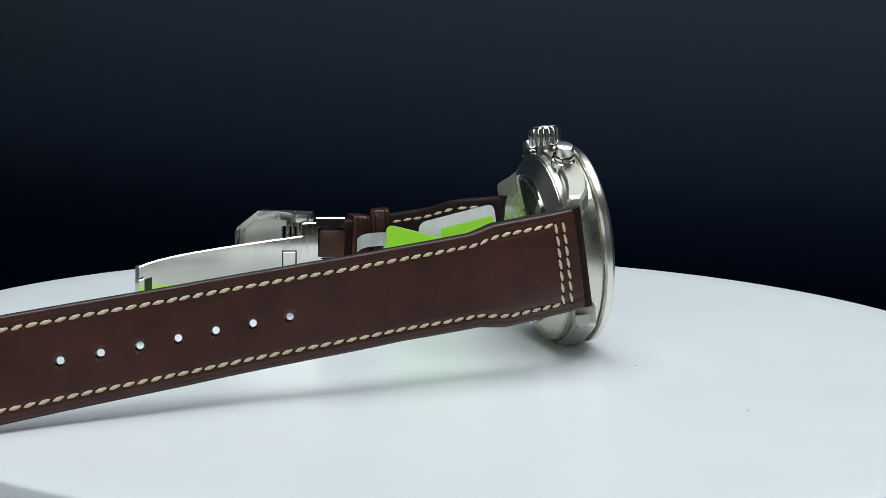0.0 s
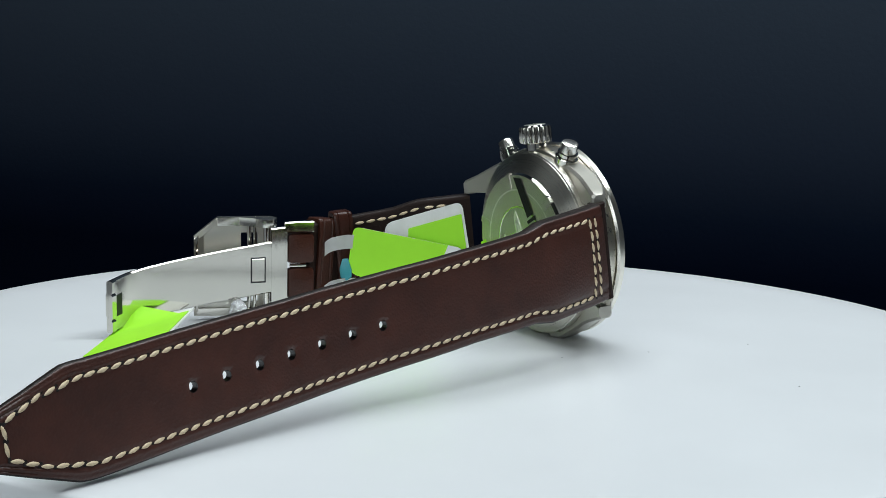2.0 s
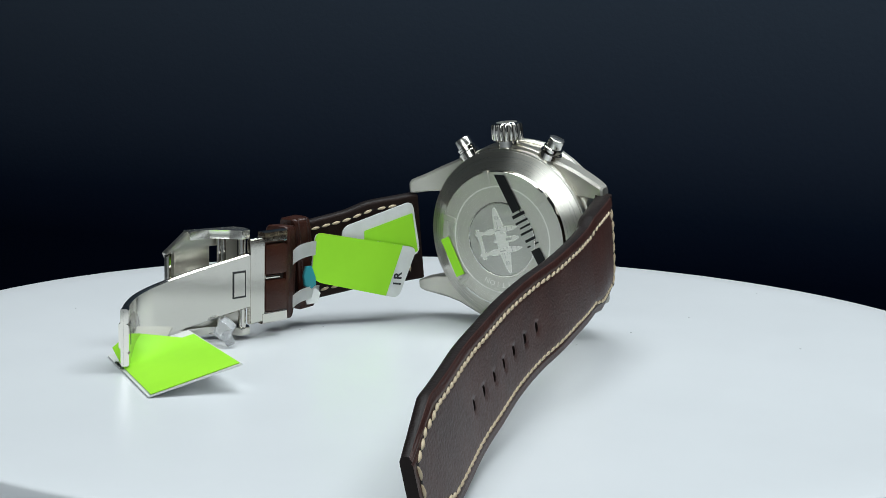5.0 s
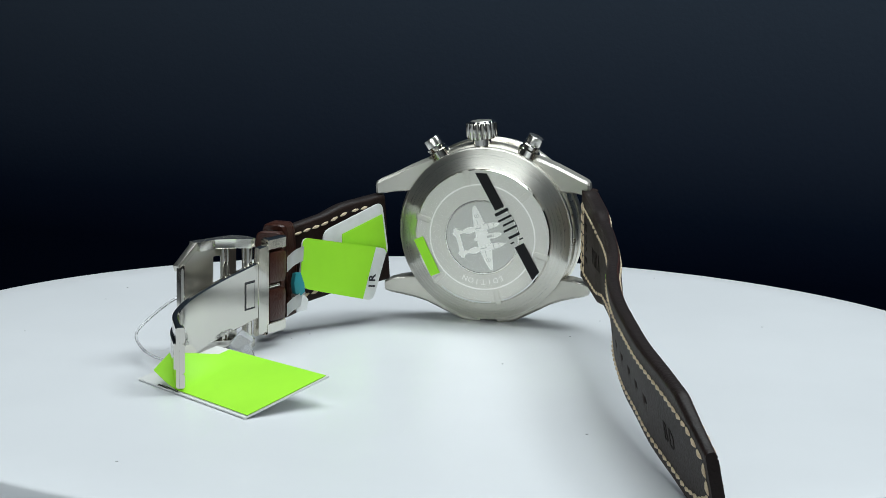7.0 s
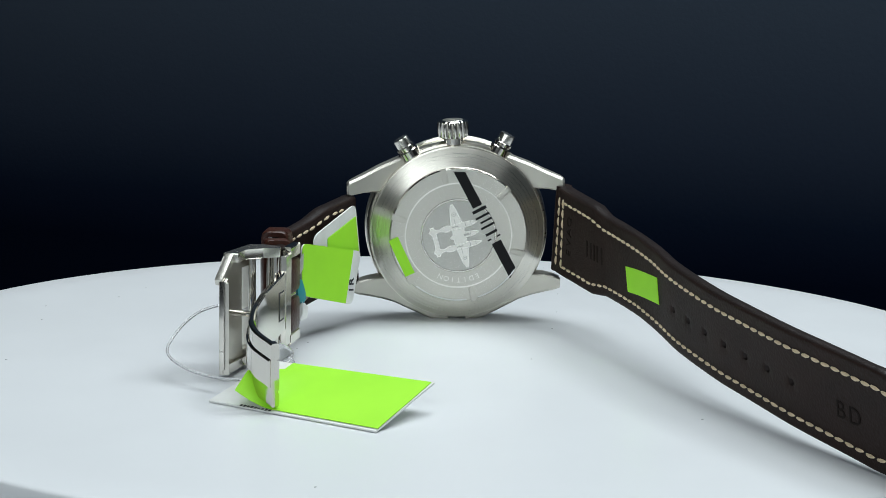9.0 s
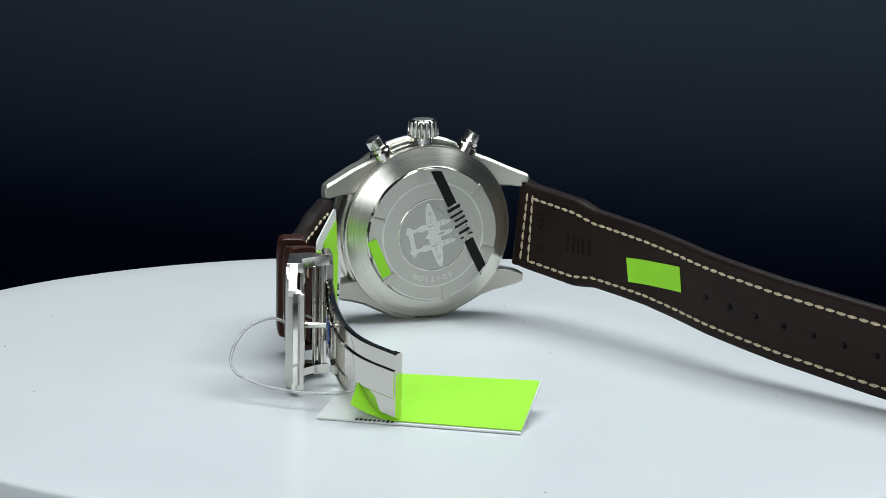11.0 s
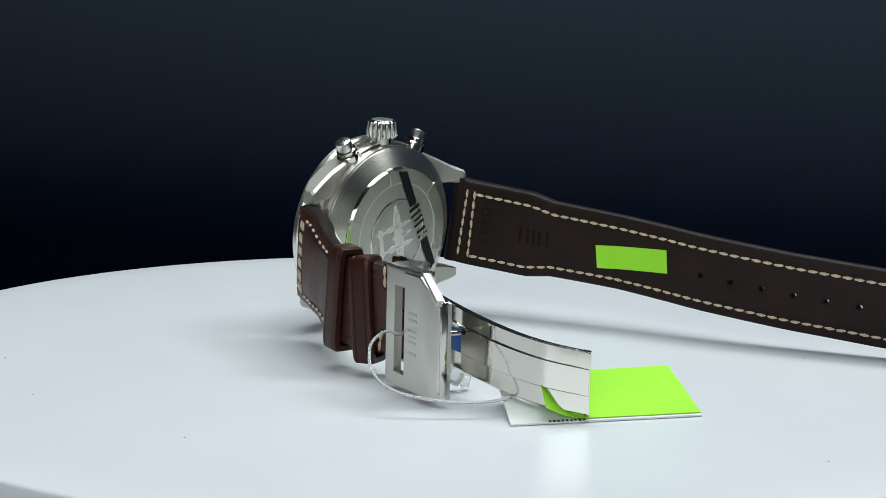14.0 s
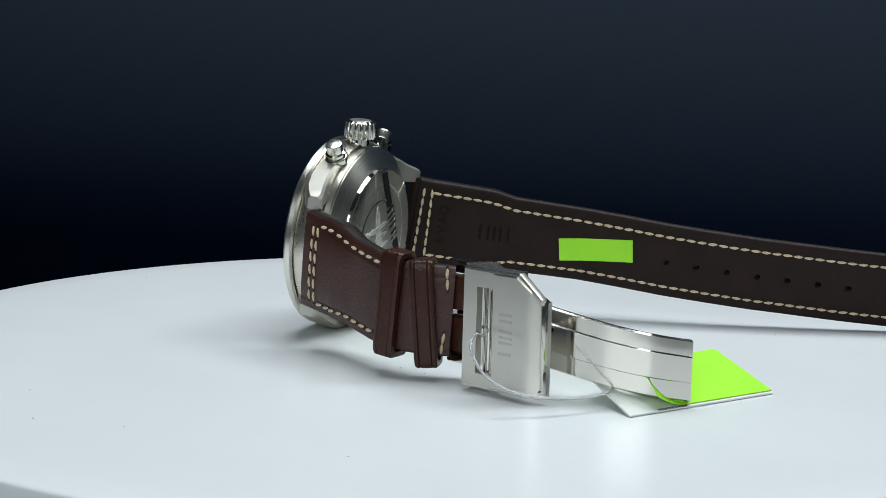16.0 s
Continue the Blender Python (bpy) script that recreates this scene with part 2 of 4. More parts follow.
def build_band(band, name, parent, s0, s1, ds, half_cells, holes, label):
    """Leather strip with open holes, skewed to fit the camera's view: outer face, lining and edge in three slots."""
    n = int(round((s1 - s0) / ds))
    m = half_cells
    bm = bmesh.new()
    sheets = []
    for side in (band.outer, band.inner):
        rows = []
        for i in range(n + 1):
            s = s0 + (s1 - s0) * i / n
            o, t, out, up = band.lie(s)
            w = lerp_table(band.half, s)
            rows.append([])
            for j in range(-m, m + 1):
                q = math.copysign(ACROSS[abs(j)], j)
                rows[-1].append(bm.verts.new(o + up * (q * w) + out * side(s, q * w)))
        sheets.append(rows)
    gone = set()
    ring_at = []
    for h in holes:
        ci = int(round((h - s0) / ds))
        gone |= {(i, j) for i in range(ci - 2, ci + 2) for j in range(m - 3, m + 1)}
        ring_at.append(ci)
    for k, rows in enumerate(sheets):
        for i in range(n):
            for j in range(2 * m):
                if (i, j) not in gone:
                    f = bm.faces.new((rows[i][j], rows[i + 1][j], rows[i + 1][j + 1], rows[i][j + 1]))
                    f.material_index = 2 if (j < 1 or j >= 2 * m - 1) else k
    for ci in ring_at:
        c = m - 1
        loop = [(ci - 2 + k, c - 2) for k in range(4)] + [(ci + 2, c - 2 + k) for k in range(4)] \
            + [(ci + 2 - k, c + 2) for k in range(4)] + [(ci - 2, c + 2 - k) for k in range(4)]
        s = s0 + (s1 - s0) * ci / n
        o, t, out, up = band.lie(s)
        o = o - up * 0.4
        circles = []
        for k, rows in enumerate(sheets):
            d = (band.outer, band.inner)[k](s, 0)
            sq = [rows[i][j] for i, j in loop]
            ring = []
            for v in sq:
                r = v.co - o
                a_ = math.atan2(r.dot(up), r.dot(t))
                ring.append(bm.verts.new(o + (t * math.cos(a_) + up * math.sin(a_)) * (0.92 if k == 0 else 0.66) + t * (0.45 if k == 0 else -0.35) + out * (d - math.copysign(0.18, d))))
            for q in range(16):
                f = bm.faces.new((sq[q], sq[(q + 1) % 16], ring[(q + 1) % 16], ring[q]))
                f.material_index = k
            circles.append(ring)
        for q in range(16):
            f = bm.faces.new((circles[0][q], circles[0][(q + 1) % 16], circles[1][(q + 1) % 16], circles[1][q]))
            f.material_index = 2
    a_, b_ = sheets
    for j in (0, 2 * m):
        for i in range(n):
            bm.faces.new((a_[i][j], a_[i + 1][j], b_[i + 1][j], b_[i][j])).material_index = 2
    for i in (0, n):
        for j in range(2 * m):
            bm.faces.new((a_[i][j], a_[i][j + 1], b_[i][j + 1], b_[i][j])).material_index = 2
    return part(name, bm, [LEATHER_OUT, LEATHER_IN, LEATHER_EDGE], parent, label, sharp=60)


def stitch_mesh(length, r):
    bm = bmesh.new()
    rings = []
    n = 6
    for k in range(7):
        u = k / 6 * 2 - 1
        rr = r * max(1 - abs(u) ** 3, 0.12) * (1 + 0.10 * math.sin(k * 2.4))
        z = 0.30 * r * (1 - u * u)
        rings.append([bm.verts.new((u * length / 2, rr * math.cos(q * math.tau / n), z + 0.8 * rr * math.sin(q * math.tau / n))) for q in range(n)])
    for p, q in zip(rings, rings[1:]):
        for k in range(n):
            bm.faces.new((p[k], p[(k + 1) % n], q[(k + 1) % n], q[k])).smooth = True
    bm.faces.new(rings[0][::-1])
    bm.faces.new(rings[-1])
    # Flat dark discs paint the shade of the thread holes at both ends.
    for e in (-1, 1):
        shade_disc = [bm.verts.new((e * length * 0.56 + 0.34 * math.cos(q * math.tau / 8), 0.27 * math.sin(q * math.tau / 8), 0.03)) for q in range(8)]
        bm.faces.new(shade_disc).material_index = 1
    bm.transform(Matrix.Diagonal((MM, MM, MM, 1)))
    me = bpy.data.meshes.new("stitch")
    bm.to_mesh(me)
    bm.free()
    me.materials.append(THREAD)
    me.materials.append(PIT_SHADE)
    return me


STITCH = stitch_mesh(2.2, 0.34)


def sew(band, strap, path, outside, pitch=2.38, slant=10):
    """Stitches along (s, v) way points on the outer or inner face of a band."""
    pts = [Vector((s, v, 0)) for s, v in path]
    run = [0.0]
    for p, q in zip(pts, pts[1:]):
        run.append(run[-1] + (q - p).length)
    k = max(int(run[-1] / pitch), 1)
    for i in range(k):
        d = (i + 0.5) * run[-1] / k
        s = float(np.interp(d, run, [p.x for p in pts]))
        v = float(np.interp(d, run, [p.y for p in pts]))
        s2 = float(np.interp(d + 0.2, run, [p.x for p in pts])) - float(np.interp(d - 0.2, run, [p.x for p in pts]))
        v2 = float(np.interp(d + 0.2, run, [p.y for p in pts])) - float(np.interp(d - 0.2, run, [p.y for p in pts]))
        o, t, out, up = band.lie(s)
        face = out if outside else -out
        h = band.outer(s, v) if outside else -band.inner(s, v)
        x = (t * s2 + up * v2).normalized()
        a_ = radians((slant if outside else 3) + random.uniform(-4, 4))
        y = face.cross(x)
        x = x * math.cos(a_) + y * math.sin(a_)
        y = face.cross(x)
        piece("stitch", STITCH, axes(o + up * v + face * (h + 0.02), x, y, face), strap)


def patch(band, s0, s1, v0, v1, outside, lift, shear=0.0, n=14, slope=0.0):
    """A thin sheet that follows a face of a band."""
    bm = bmesh.new()
    rows = []
    for i in range(n + 1):
        rows.append([])
        for j in range(5):
            s, v = s0 + (s1 - s0) * i / n, v0 + (v1 - v0) * j / 4
            s += shear * (j / 4 - 0.5)
            v += slope * (s - (s0 + s1) / 2)
            o, t, out, up = band.lie(s)
            d = band.outer(s, v) + lift if outside else band.inner(s, v) - lift
            rows[-1].append((bm.verts.new(o + up * v + out * d), bm.verts.new(o + up * v + out * (d + (0.12 if outside else -0.12)))))
    for i in range(n):
        for j in range(4):
            for k in (0, 1):
                bm.faces.new((rows[i][j][k], rows[i + 1][j][k], rows[i + 1][j + 1][k], rows[i][j + 1][k]))
    for j in (0, 4):
        for i in range(n):
            bm.faces.new((rows[i][j][0], rows[i + 1][j][0], rows[i + 1][j][1], rows[i][j][1]))
    for i in (0, n):
        for j in range(4):
            bm.faces.new((rows[i][j][0], rows[i][j + 1][0], rows[i][j + 1][1], rows[i][j][1]))
    return bm


def sheet(quad, thick, n=10, curl=None):
    """A thin card over four corners (mm), subdivided; curl(u, v) lifts it."""
    a_, b_, c_, d_ = [Vector(p) for p in quad]
    nor = (b_ - a_).cross(d_ - a_).normalized()
    if nor.z < 0:
        nor = -nor
    bm = bmesh.new()
    g = []
    for i in range(n + 1):
        g.append([])
        for j in range(n + 1):
            u, v = i / n, j / n
            p = a_ * (1 - u) * (1 - v) + b_ * u * (1 - v) + c_ * u * v + d_ * (1 - u) * v
            if curl:
                p = p + nor * curl(u, v)
            g[-1].append((bm.verts.new(p), bm.verts.new(p + nor * thick)))
    for i in range(n):
        for j in range(n):
            for k in (0, 1):
                bm.faces.new((g[i][j][k], g[i + 1][j][k], g[i + 1][j + 1][k], g[i][j + 1][k]))
        for j in (0, n):
            bm.faces.new((g[i][j][0], g[i + 1][j][0], g[i + 1][j][1], g[i][j][1]))
            bm.faces.new((g[j][i][0], g[j][i + 1][0], g[j][i + 1][1], g[j][i][1]))
    return bm


# ---------------------------------------------------------------- setting
def slab(name, loc, size, material, label):
    bm = bmesh.new()
    add_box(bm, Matrix.Translation(loc), *size)
    me = bpy.data.meshes.new(name)
    bm.to_mesh(me)
    bm.free()
    me.materials.append(material)
    ob = new(name, me)
    return tagged(ob, label, name.split("_")[0], kind="structure")


slab("floor", (0, 0, -0.12), (2.4, 2.4, 0.04), DESK, "pale grey matt desk top under the turntable")
# Unseen room, added: dark sides deepen the steel's reflections, the white wall brightens them.
slab("wall_left", (-1.22, 0, 0.5), (0.04, 2.4, 1.1), WALL, "unseen dark grey wall beside the desk, added for the steel's reflections")
slab("wall_right", (1.22, 0, 0.5), (0.04, 2.4, 1.1), WALL, "unseen dark grey wall beside the desk, added for the steel's reflections")
slab("wall_back", (0, -1.22, 0.5), (2.4, 0.04, 1.1), WHITE_WALL, "unseen white wall behind the camera, added to brighten the steel")
slab("wall_far", (0, 1.22, 0.5), (2.4, 0.04, 1.1), WALL, "unseen dark grey wall behind the backdrop, added to close the room")
slab("ceiling", (0, 0, 1.07), (2.4, 2.4, 0.04), WALL, "unseen dark grey ceiling, added for the steel's reflections")


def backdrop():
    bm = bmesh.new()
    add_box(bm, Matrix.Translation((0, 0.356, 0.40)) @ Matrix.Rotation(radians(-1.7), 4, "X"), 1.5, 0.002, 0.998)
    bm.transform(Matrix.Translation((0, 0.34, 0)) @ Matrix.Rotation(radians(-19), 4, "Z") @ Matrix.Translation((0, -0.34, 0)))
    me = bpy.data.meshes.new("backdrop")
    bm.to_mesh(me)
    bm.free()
    me.materials.append(BACKDROP_FALLOFF)
    tagged(new("backdrop", me), "dark navy backdrop with light falloff painted in, behind the turntable", "backdrop", kind="structure")


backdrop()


def turntable():
    t = thing("turntable", (0, 0, -100), "round white glossy turntable carrying the watch", "turntable")
    bm = bmesh.new()
    add_lathe(bm, Matrix(), [(0.001, 0), (60, 0), (110, 0), (119.8, 0), (120.6, -0.15), (121.0, -0.6), (121.0, -4.0), (120.4, -4.6),
                             (116, -4.8), (60, -4.8), (0.001, -4.8)], 160)
    part("plate", bm, ACRYLIC, t, "white glossy acrylic disc", sharp=50)
    bm = bmesh.new()
    add_lathe(bm, Matrix(), [(0.001, -5.0), (112, -5.0), (112.5, -6), (112.5, -98), (111, -99.8), (0.001, -99.8)], 96)
    part("base", bm, ACRYLIC, t, "white plastic base drum")
    rnd = random.Random(7)
    me = bpy.data.meshes.new("dust_speck")
    bm = bmesh.new()
    bmesh.ops.create_icosphere(bm, subdivisions=1, radius=0.00022)
    bm.transform(Matrix.Diagonal((1.3, 0.8, 0.35, 1)))
    bm.to_mesh(me)
    bm.free()
    me.materials.append(SPECK)
    for i in range(16):
        r, a_ = 118 * math.sqrt(rnd.random()), rnd.uniform(0, math.tau)
        piece("dust_speck", me, pose(r * math.cos(a_), r * math.sin(a_), 0.05, 0, 0, rnd.uniform(0, 180)), t)


turntable()

# ---------------------------------------------------------------- the watch: axes of the case
TILT = 0.096
CN = -Vector((0.0973, 1.0, TILT)).normalized()
CR = Vector((0.99205, -0.10745, 0.06552))
CR = (CR - CN * CR.dot(CN)).normalized()
CU = CN.cross(CR)
CC = Vector((6.5, 16.85, 21.17)) - CU * 0.8
CASE = axes(CC, CR, CU, CN)

watch = thing("wristwatch", (7, 22, 0), "steel pilot chronograph on brown leather strap, standing on its edge", "wristwatch")


def case():
    bm = bmesh.new()
    add_lathe(bm, CASE, [(0.001, -11.0), (19.0, -11.0), (20.2, -10.2), (20.7, -9.4), (20.8, -5.6), (20.5, -4.9), (20.0, -4.65), (19.6, -4.62), (0.001, -4.62)], 128)
    body = part("case", bm, STEEL_BRUSHED, watch, "brushed steel case middle")
    lug_axes = CASE @ pose(-0.35, -0.9, 0, 0, 0, -1.6)
    for sx in (1, -1):
        for sy in (1, -1):
            bm = bmesh.new()
            secs = [(2.0, 15.0, 21.3, -9.3, -4.75), (6.0, 15.0, 20.6, -9.3, -4.75), (9.5, 15.0, 19.4, -9.3, -4.7), (13.5, 12.5, 17.3, -9.3, -4.5), (17.0, 10.6, 15.4, -8.7, -4.0),
                    (20.5, 10.6, 13.8, -7.5, -3.0), (22.3, 10.4, 13.1, -6.4, -2.2), (23.8, 10.2, 12.5, -5.3, -1.7), (24.3, 10.3, 12.1, -4.7, -2.0)]
            if sy > 0:
                secs = [(x * 1.015, y0, y1 + (0.9 if x > 16 else 0.4 if x > 12 else 0.0), z0, z1) for x, y0, y1, z0, z1 in secs]
            else:
                secs = [(2.0, 15.0, 20.6, -9.3, -4.75), (6.0, 15.0, 20.0, -9.3, -4.75), (9.5, 14.4, 18.3, -9.3, -4.7), (12.3, 11.6, 16.9, -9.3, -4.6), (14.5, 9.8, 15.7, -9.2, -4.4),
                        (17.4, 9.4, 14.6, -8.6, -3.8), (20.5, 9.6, 13.7, -7.5, -3.0), (22.6, 9.9, 13.1, -6.3, -2.3), (23.8, 10.3, 12.6, -5.2, -2.1)]
            rings = []
            for x, y0, y1, z0, z1 in secs:
                b_ = 0.3
                loop = [(y0, z0 + b_), (y0 + b_, z0), (y1 - 2 * b_, z0), (y1, z0 + 2 * b_), (y1, z1 - 2 * b_), (y1 - 2 * b_, z1), (y0 + b_, z1), (y0, z1 - b_)]
                rings.append([bm.verts.new(lug_axes @ Vector((x if sx > 0 else -x, sy * y, z))) for y, z in loop])
            for p, q in zip(rings, rings[1:]):
                for k in range(8):
                    bm.faces.new((p[k], p[(k + 1) % 8], q[(k + 1) % 8], q[k]))
            bm.faces.new(rings[0])
            bm.faces.new(rings[-1])
            part("lug", bm, STEEL_LUG, body, sharp=24)
    bm = bmesh.new()
    add_lathe(bm, CASE, [(18.4, -10.8), (20.8, -9.9), (21.2, -10.4), (21.2, -11.5), (20.6, -12.1), (18.8, -12.9), (18.2, -12.9), (18.2, -10.8)], 128)
    part("bezel", bm, STEEL_RADIAL, watch, "brushed and polished steel bezel ring", axis=CASE)
    bm = bmesh.new()
    add_lathe(bm, CASE, [(0.001, -11.1), (18.1, -11.1), (18.1, -11.3), (0.001, -11.3)], 64)
    part("dial", bm, DIAL, watch, "dark dial under the crystal")
    bm = bmesh.new()
    add_lathe(bm, CASE, [(0.001, -12.0), (17.9, -11.8), (18.15, -11.9), (18.15, -12.9), (17.0, -13.2), (8, -13.5), (0.001, -13.6)], 64)
    part("crystal", bm, GLASS, watch, "clear domed crystal")
    # case back: flat centre, steep polished step, wide brushed bevel, thin rim
    bm = bmesh.new()
    add_lathe(bm, CASE, [(15.70, -0.75), (19.45, -2.65), (19.6, -2.75), (19.62, -2.95), (19.95, -3.05), (20.0, -3.3), (20.0, -4.3), (19.7, -4.55), (15.0, -4.6), (15.0, -0.75)], 160, close=True)
    back = part("case_back", bm, STEEL_RADIAL, watch, "brushed steel screwed case back", sharp=12, axis=CASE)
    bm = bmesh.new()
    add_lathe(bm, CASE, [(15.38, 0.0), (15.42, -0.06), (15.72, -0.85), (15.3, -0.85), (15.3, 0.0)], 160, close=True)
    part("polished_step", bm, STEEL_POLISHED, watch, "narrow polished step", sharp=25)
    bm = bmesh.new()
    add_lathe(bm, CASE, [(0.001, 0.0), (15.38, 0.0), (15.38, -0.3), (0.001, -0.3)], 128)
    part("back_plate", bm, STEEL_SATIN, watch, "satin steel centre of the case back")
    bm = bmesh.new()
    add_lathe(bm, CASE, [(8.15, 0.0), (8.25, 0.10), (8.48, 0.10), (8.58, 0.0)], 96, close=True)
    part("ring_line", bm, STEEL_POLISHED, watch, "bright raised ring round the medallion")
    bm = bmesh.new()
    add_lathe(bm, CASE, [(0.001, 0.03), (8.12, 0.03), (8.12, 0.0), (0.001, 0.0)], 64)
    part("medallion", bm, MEDALLION, watch, "grey blasted medallion")
    # engraved aircraft in low relief: wing, nacelle, two booms, tailplane; noses along x
    M = CASE @ pose(0.15, -0.1, 0.035, 0, 0, 12)
    wing = [(0.35, 7.6), (-0.25, 7.5), (-0.75, 6.2), (-1.35, 2.6), (-1.45, -2.6), (-0.75, -6.2), (-0.25, -7.5), (0.35, -7.6), (0.75, -6.4), (1.5, -2.6), (1.6, 0), (1.5, 2.6), (0.75, 6.4)]
    pod = [(-2.2, 0), (-1.7, 0.45), (0.5, 0.72), (3.2, 0.62), (4.3, 0.3), (4.6, 0), (4.3, -0.3), (3.2, -0.62), (0.5, -0.72), (-1.7, -0.45)]
    tail = [(-6.1, 3.5), (-5.2, 3.5), (-4.9, 2.6), (-4.9, -2.6), (-5.2, -3.5), (-6.1, -3.5), (-5.9, 0)]
    shapes = [wing, pod, tail]
    for y in (2.35, -2.35):
        shapes.append([(-6.6, y), (-6.0, y + 0.75), (-5.0, y + 0.55), (-4.0, y + 0.3), (-3.1, y + 0.7), (-2.2, y + 0.8), (-1.3, y + 0.5), (1.6, y + 0.72), (3.3, y + 0.6), (4.3, y + 0.28), (4.9, y),
                       (4.3, y - 0.28), (3.3, y - 0.6), (1.6, y - 0.72), (-1.3, y - 0.5), (-2.2, y - 0.8), (-3.1, y - 0.7), (-4.0, y - 0.3), (-5.0, y - 0.55), (-6.0, y - 0.75)])
    for k, poly in enumerate(shapes):
        bm = bmesh.new()
        add_prism(bm, M, poly, 0.0, 0.05 + 0.012 * k)
        outline = part("engraving", bm, STEEL_BUTTON, watch, "engraved twin-boom aircraft outline", smooth=False)
        cx, cy = sum(p[0] for p in poly) / len(poly), sum(p[1] for p in poly) / len(poly)
        wx, wy = max(p[0] for p in poly) - min(p[0] for p in poly), max(p[1] for p in poly) - min(p[1] for p in poly)
        fx, fy = 1 - 0.34 / wx, 1 - 0.34 / wy
        bm = bmesh.new()
        add_prism(bm, M, [(cx + (x - cx) * fx, cy + (y - cy) * fy) for x, y in poly], 0.0, 0.075 + 0.012 * k)
        part("engraving_fill", bm, ENGRAVED, outline, smooth=False)
    # roundels, canopies and panel lines on the relief
    for y in (5.2, -5.2):
        for r0, r1 in ((0.38, 0.5), (0.0005, 0.16)):
            bm = bmesh.new()
            add_lathe(bm, M @ pose(0, y, 0), [(r0, 0.05), (r0, 0.10), (r1, 0.10), (r1, 0.05)], 20, close=True)
            part("roundel", bm, MEDALLION, watch, smooth=False)
    for x, y, lx, ly in ((1.7, 0, 1.3, 0.5), (2.0, 2.35, 0.16, 1.3), (2.0, -2.35, 0.16, 1.3), (3.3, 2.35, 0.14, 1.0), (3.3, -2.35, 0.14, 1.0), (-0.4, 2.35, 1.5, 0.22), (-0.4, -2.35, 1.5, 0.22), (-0.2, 3.6, 0.12, 1.4), (-0.2, -3.6, 0.12, 1.4), (2.6, 0, 0.12, 1.1)):
        bm = bmesh.new()
        add_box(bm, M @ Matrix.Translation((x, y, 0.08)), lx, ly, 0.11)
        part("panel_line", bm, MEDALLION, watch, smooth=False)
    # engraved ring line and lettering
    bm = bmesh.new()
    add_lathe(bm, CASE, [(11.9, 0.0), (12.0, 0.03), (12.15, 0.03), (12.25, 0.0)], 96, close=True)
    part("ring_line", bm, ENGRAVED, watch)
    for word, mid in (("EDITION", 268),):
        for i, ch in enumerate(word):
            a_ = mid - (i - (len(word) - 1) / 2) * 8.0
            letter(ch, CASE @ pose(10.3 * math.cos(radians(a_)), 10.3 * math.sin(radians(a_)), 0.01, 0, 0, a_ - 90), 1.7, 0.03, ENGRAVED, watch)
    # further lettering round the ring, as plain bars
    for a_ in [100 + 7.2 * i for i in range(16)] + [0 + 7.2 * i for i in range(6)] + [55 + 7.2 * i for i in range(5)] + [301 + 7.2 * i for i in range(4)]:
        bm = bmesh.new()
        add_box(bm, CASE @ pose(10.3 * math.cos(radians(a_)), 10.3 * math.sin(radians(a_)), 0.006, 0, 0, a_ - 90), 0.26, 1.05, 0.03)
        part("engraved_bar", bm, STEEL_SATIN, watch, smooth=False)
    # six key slots
    for i in range(6):
        a_ = 41 + 60 * i
        bm = bmesh.new()
        m = CASE @ pose(0, 0, 0, 0, 0, a_) @ pose(14.1, 0, 0.02)
        add_prism(bm, m, [(-1.9, -0.25), (-1.75, -0.55), (-1.45, -0.7), (1.7, -0.7), (1.7, 0.7), (-1.45, 0.7), (-1.75, 0.55), (-1.9, 0.25)], -0.7, 0.1, 0.05)
        part("key_slot", bm, STEEL_LUG, watch)
        bm = bmesh.new()
        add_prism(bm, m, [(-1.55, -0.2), (-1.3, -0.4), (1.3, -0.4), (1.3, 0.4), (-1.3, 0.4), (-1.55, 0.2)], 0.0, 0.115)
        part("slot_floor", bm, STEEL_SATIN, watch, smooth=False)


def letter(ch, m, size, depth, material, parent, name="letter"):
    """One character as a mesh, centred on m's origin and standing on m's z."""
    cu = bpy.data.curves.new(name, "FONT")
    cu.body, cu.size, cu.extrude, cu.align_x, cu.align_y, cu.resolution_u = ch, size, depth, "CENTER", "CENTER", 3
    cu.offset = 0.03 * size if material == INK else 0.0
    tmp = bpy.data.objects.new(name, cu)
    scene.collection.objects.link(tmp)
    me0 = bpy.data.meshes.new_from_object(tmp.evaluated_get(bpy.context.evaluated_depsgraph_get()))
    bpy.data.objects.remove(tmp)
    bm = bmesh.new()
    bm.from_mesh(me0)
    bm.transform(m)
    return part(name, bm, material, parent, smooth=False)


case()


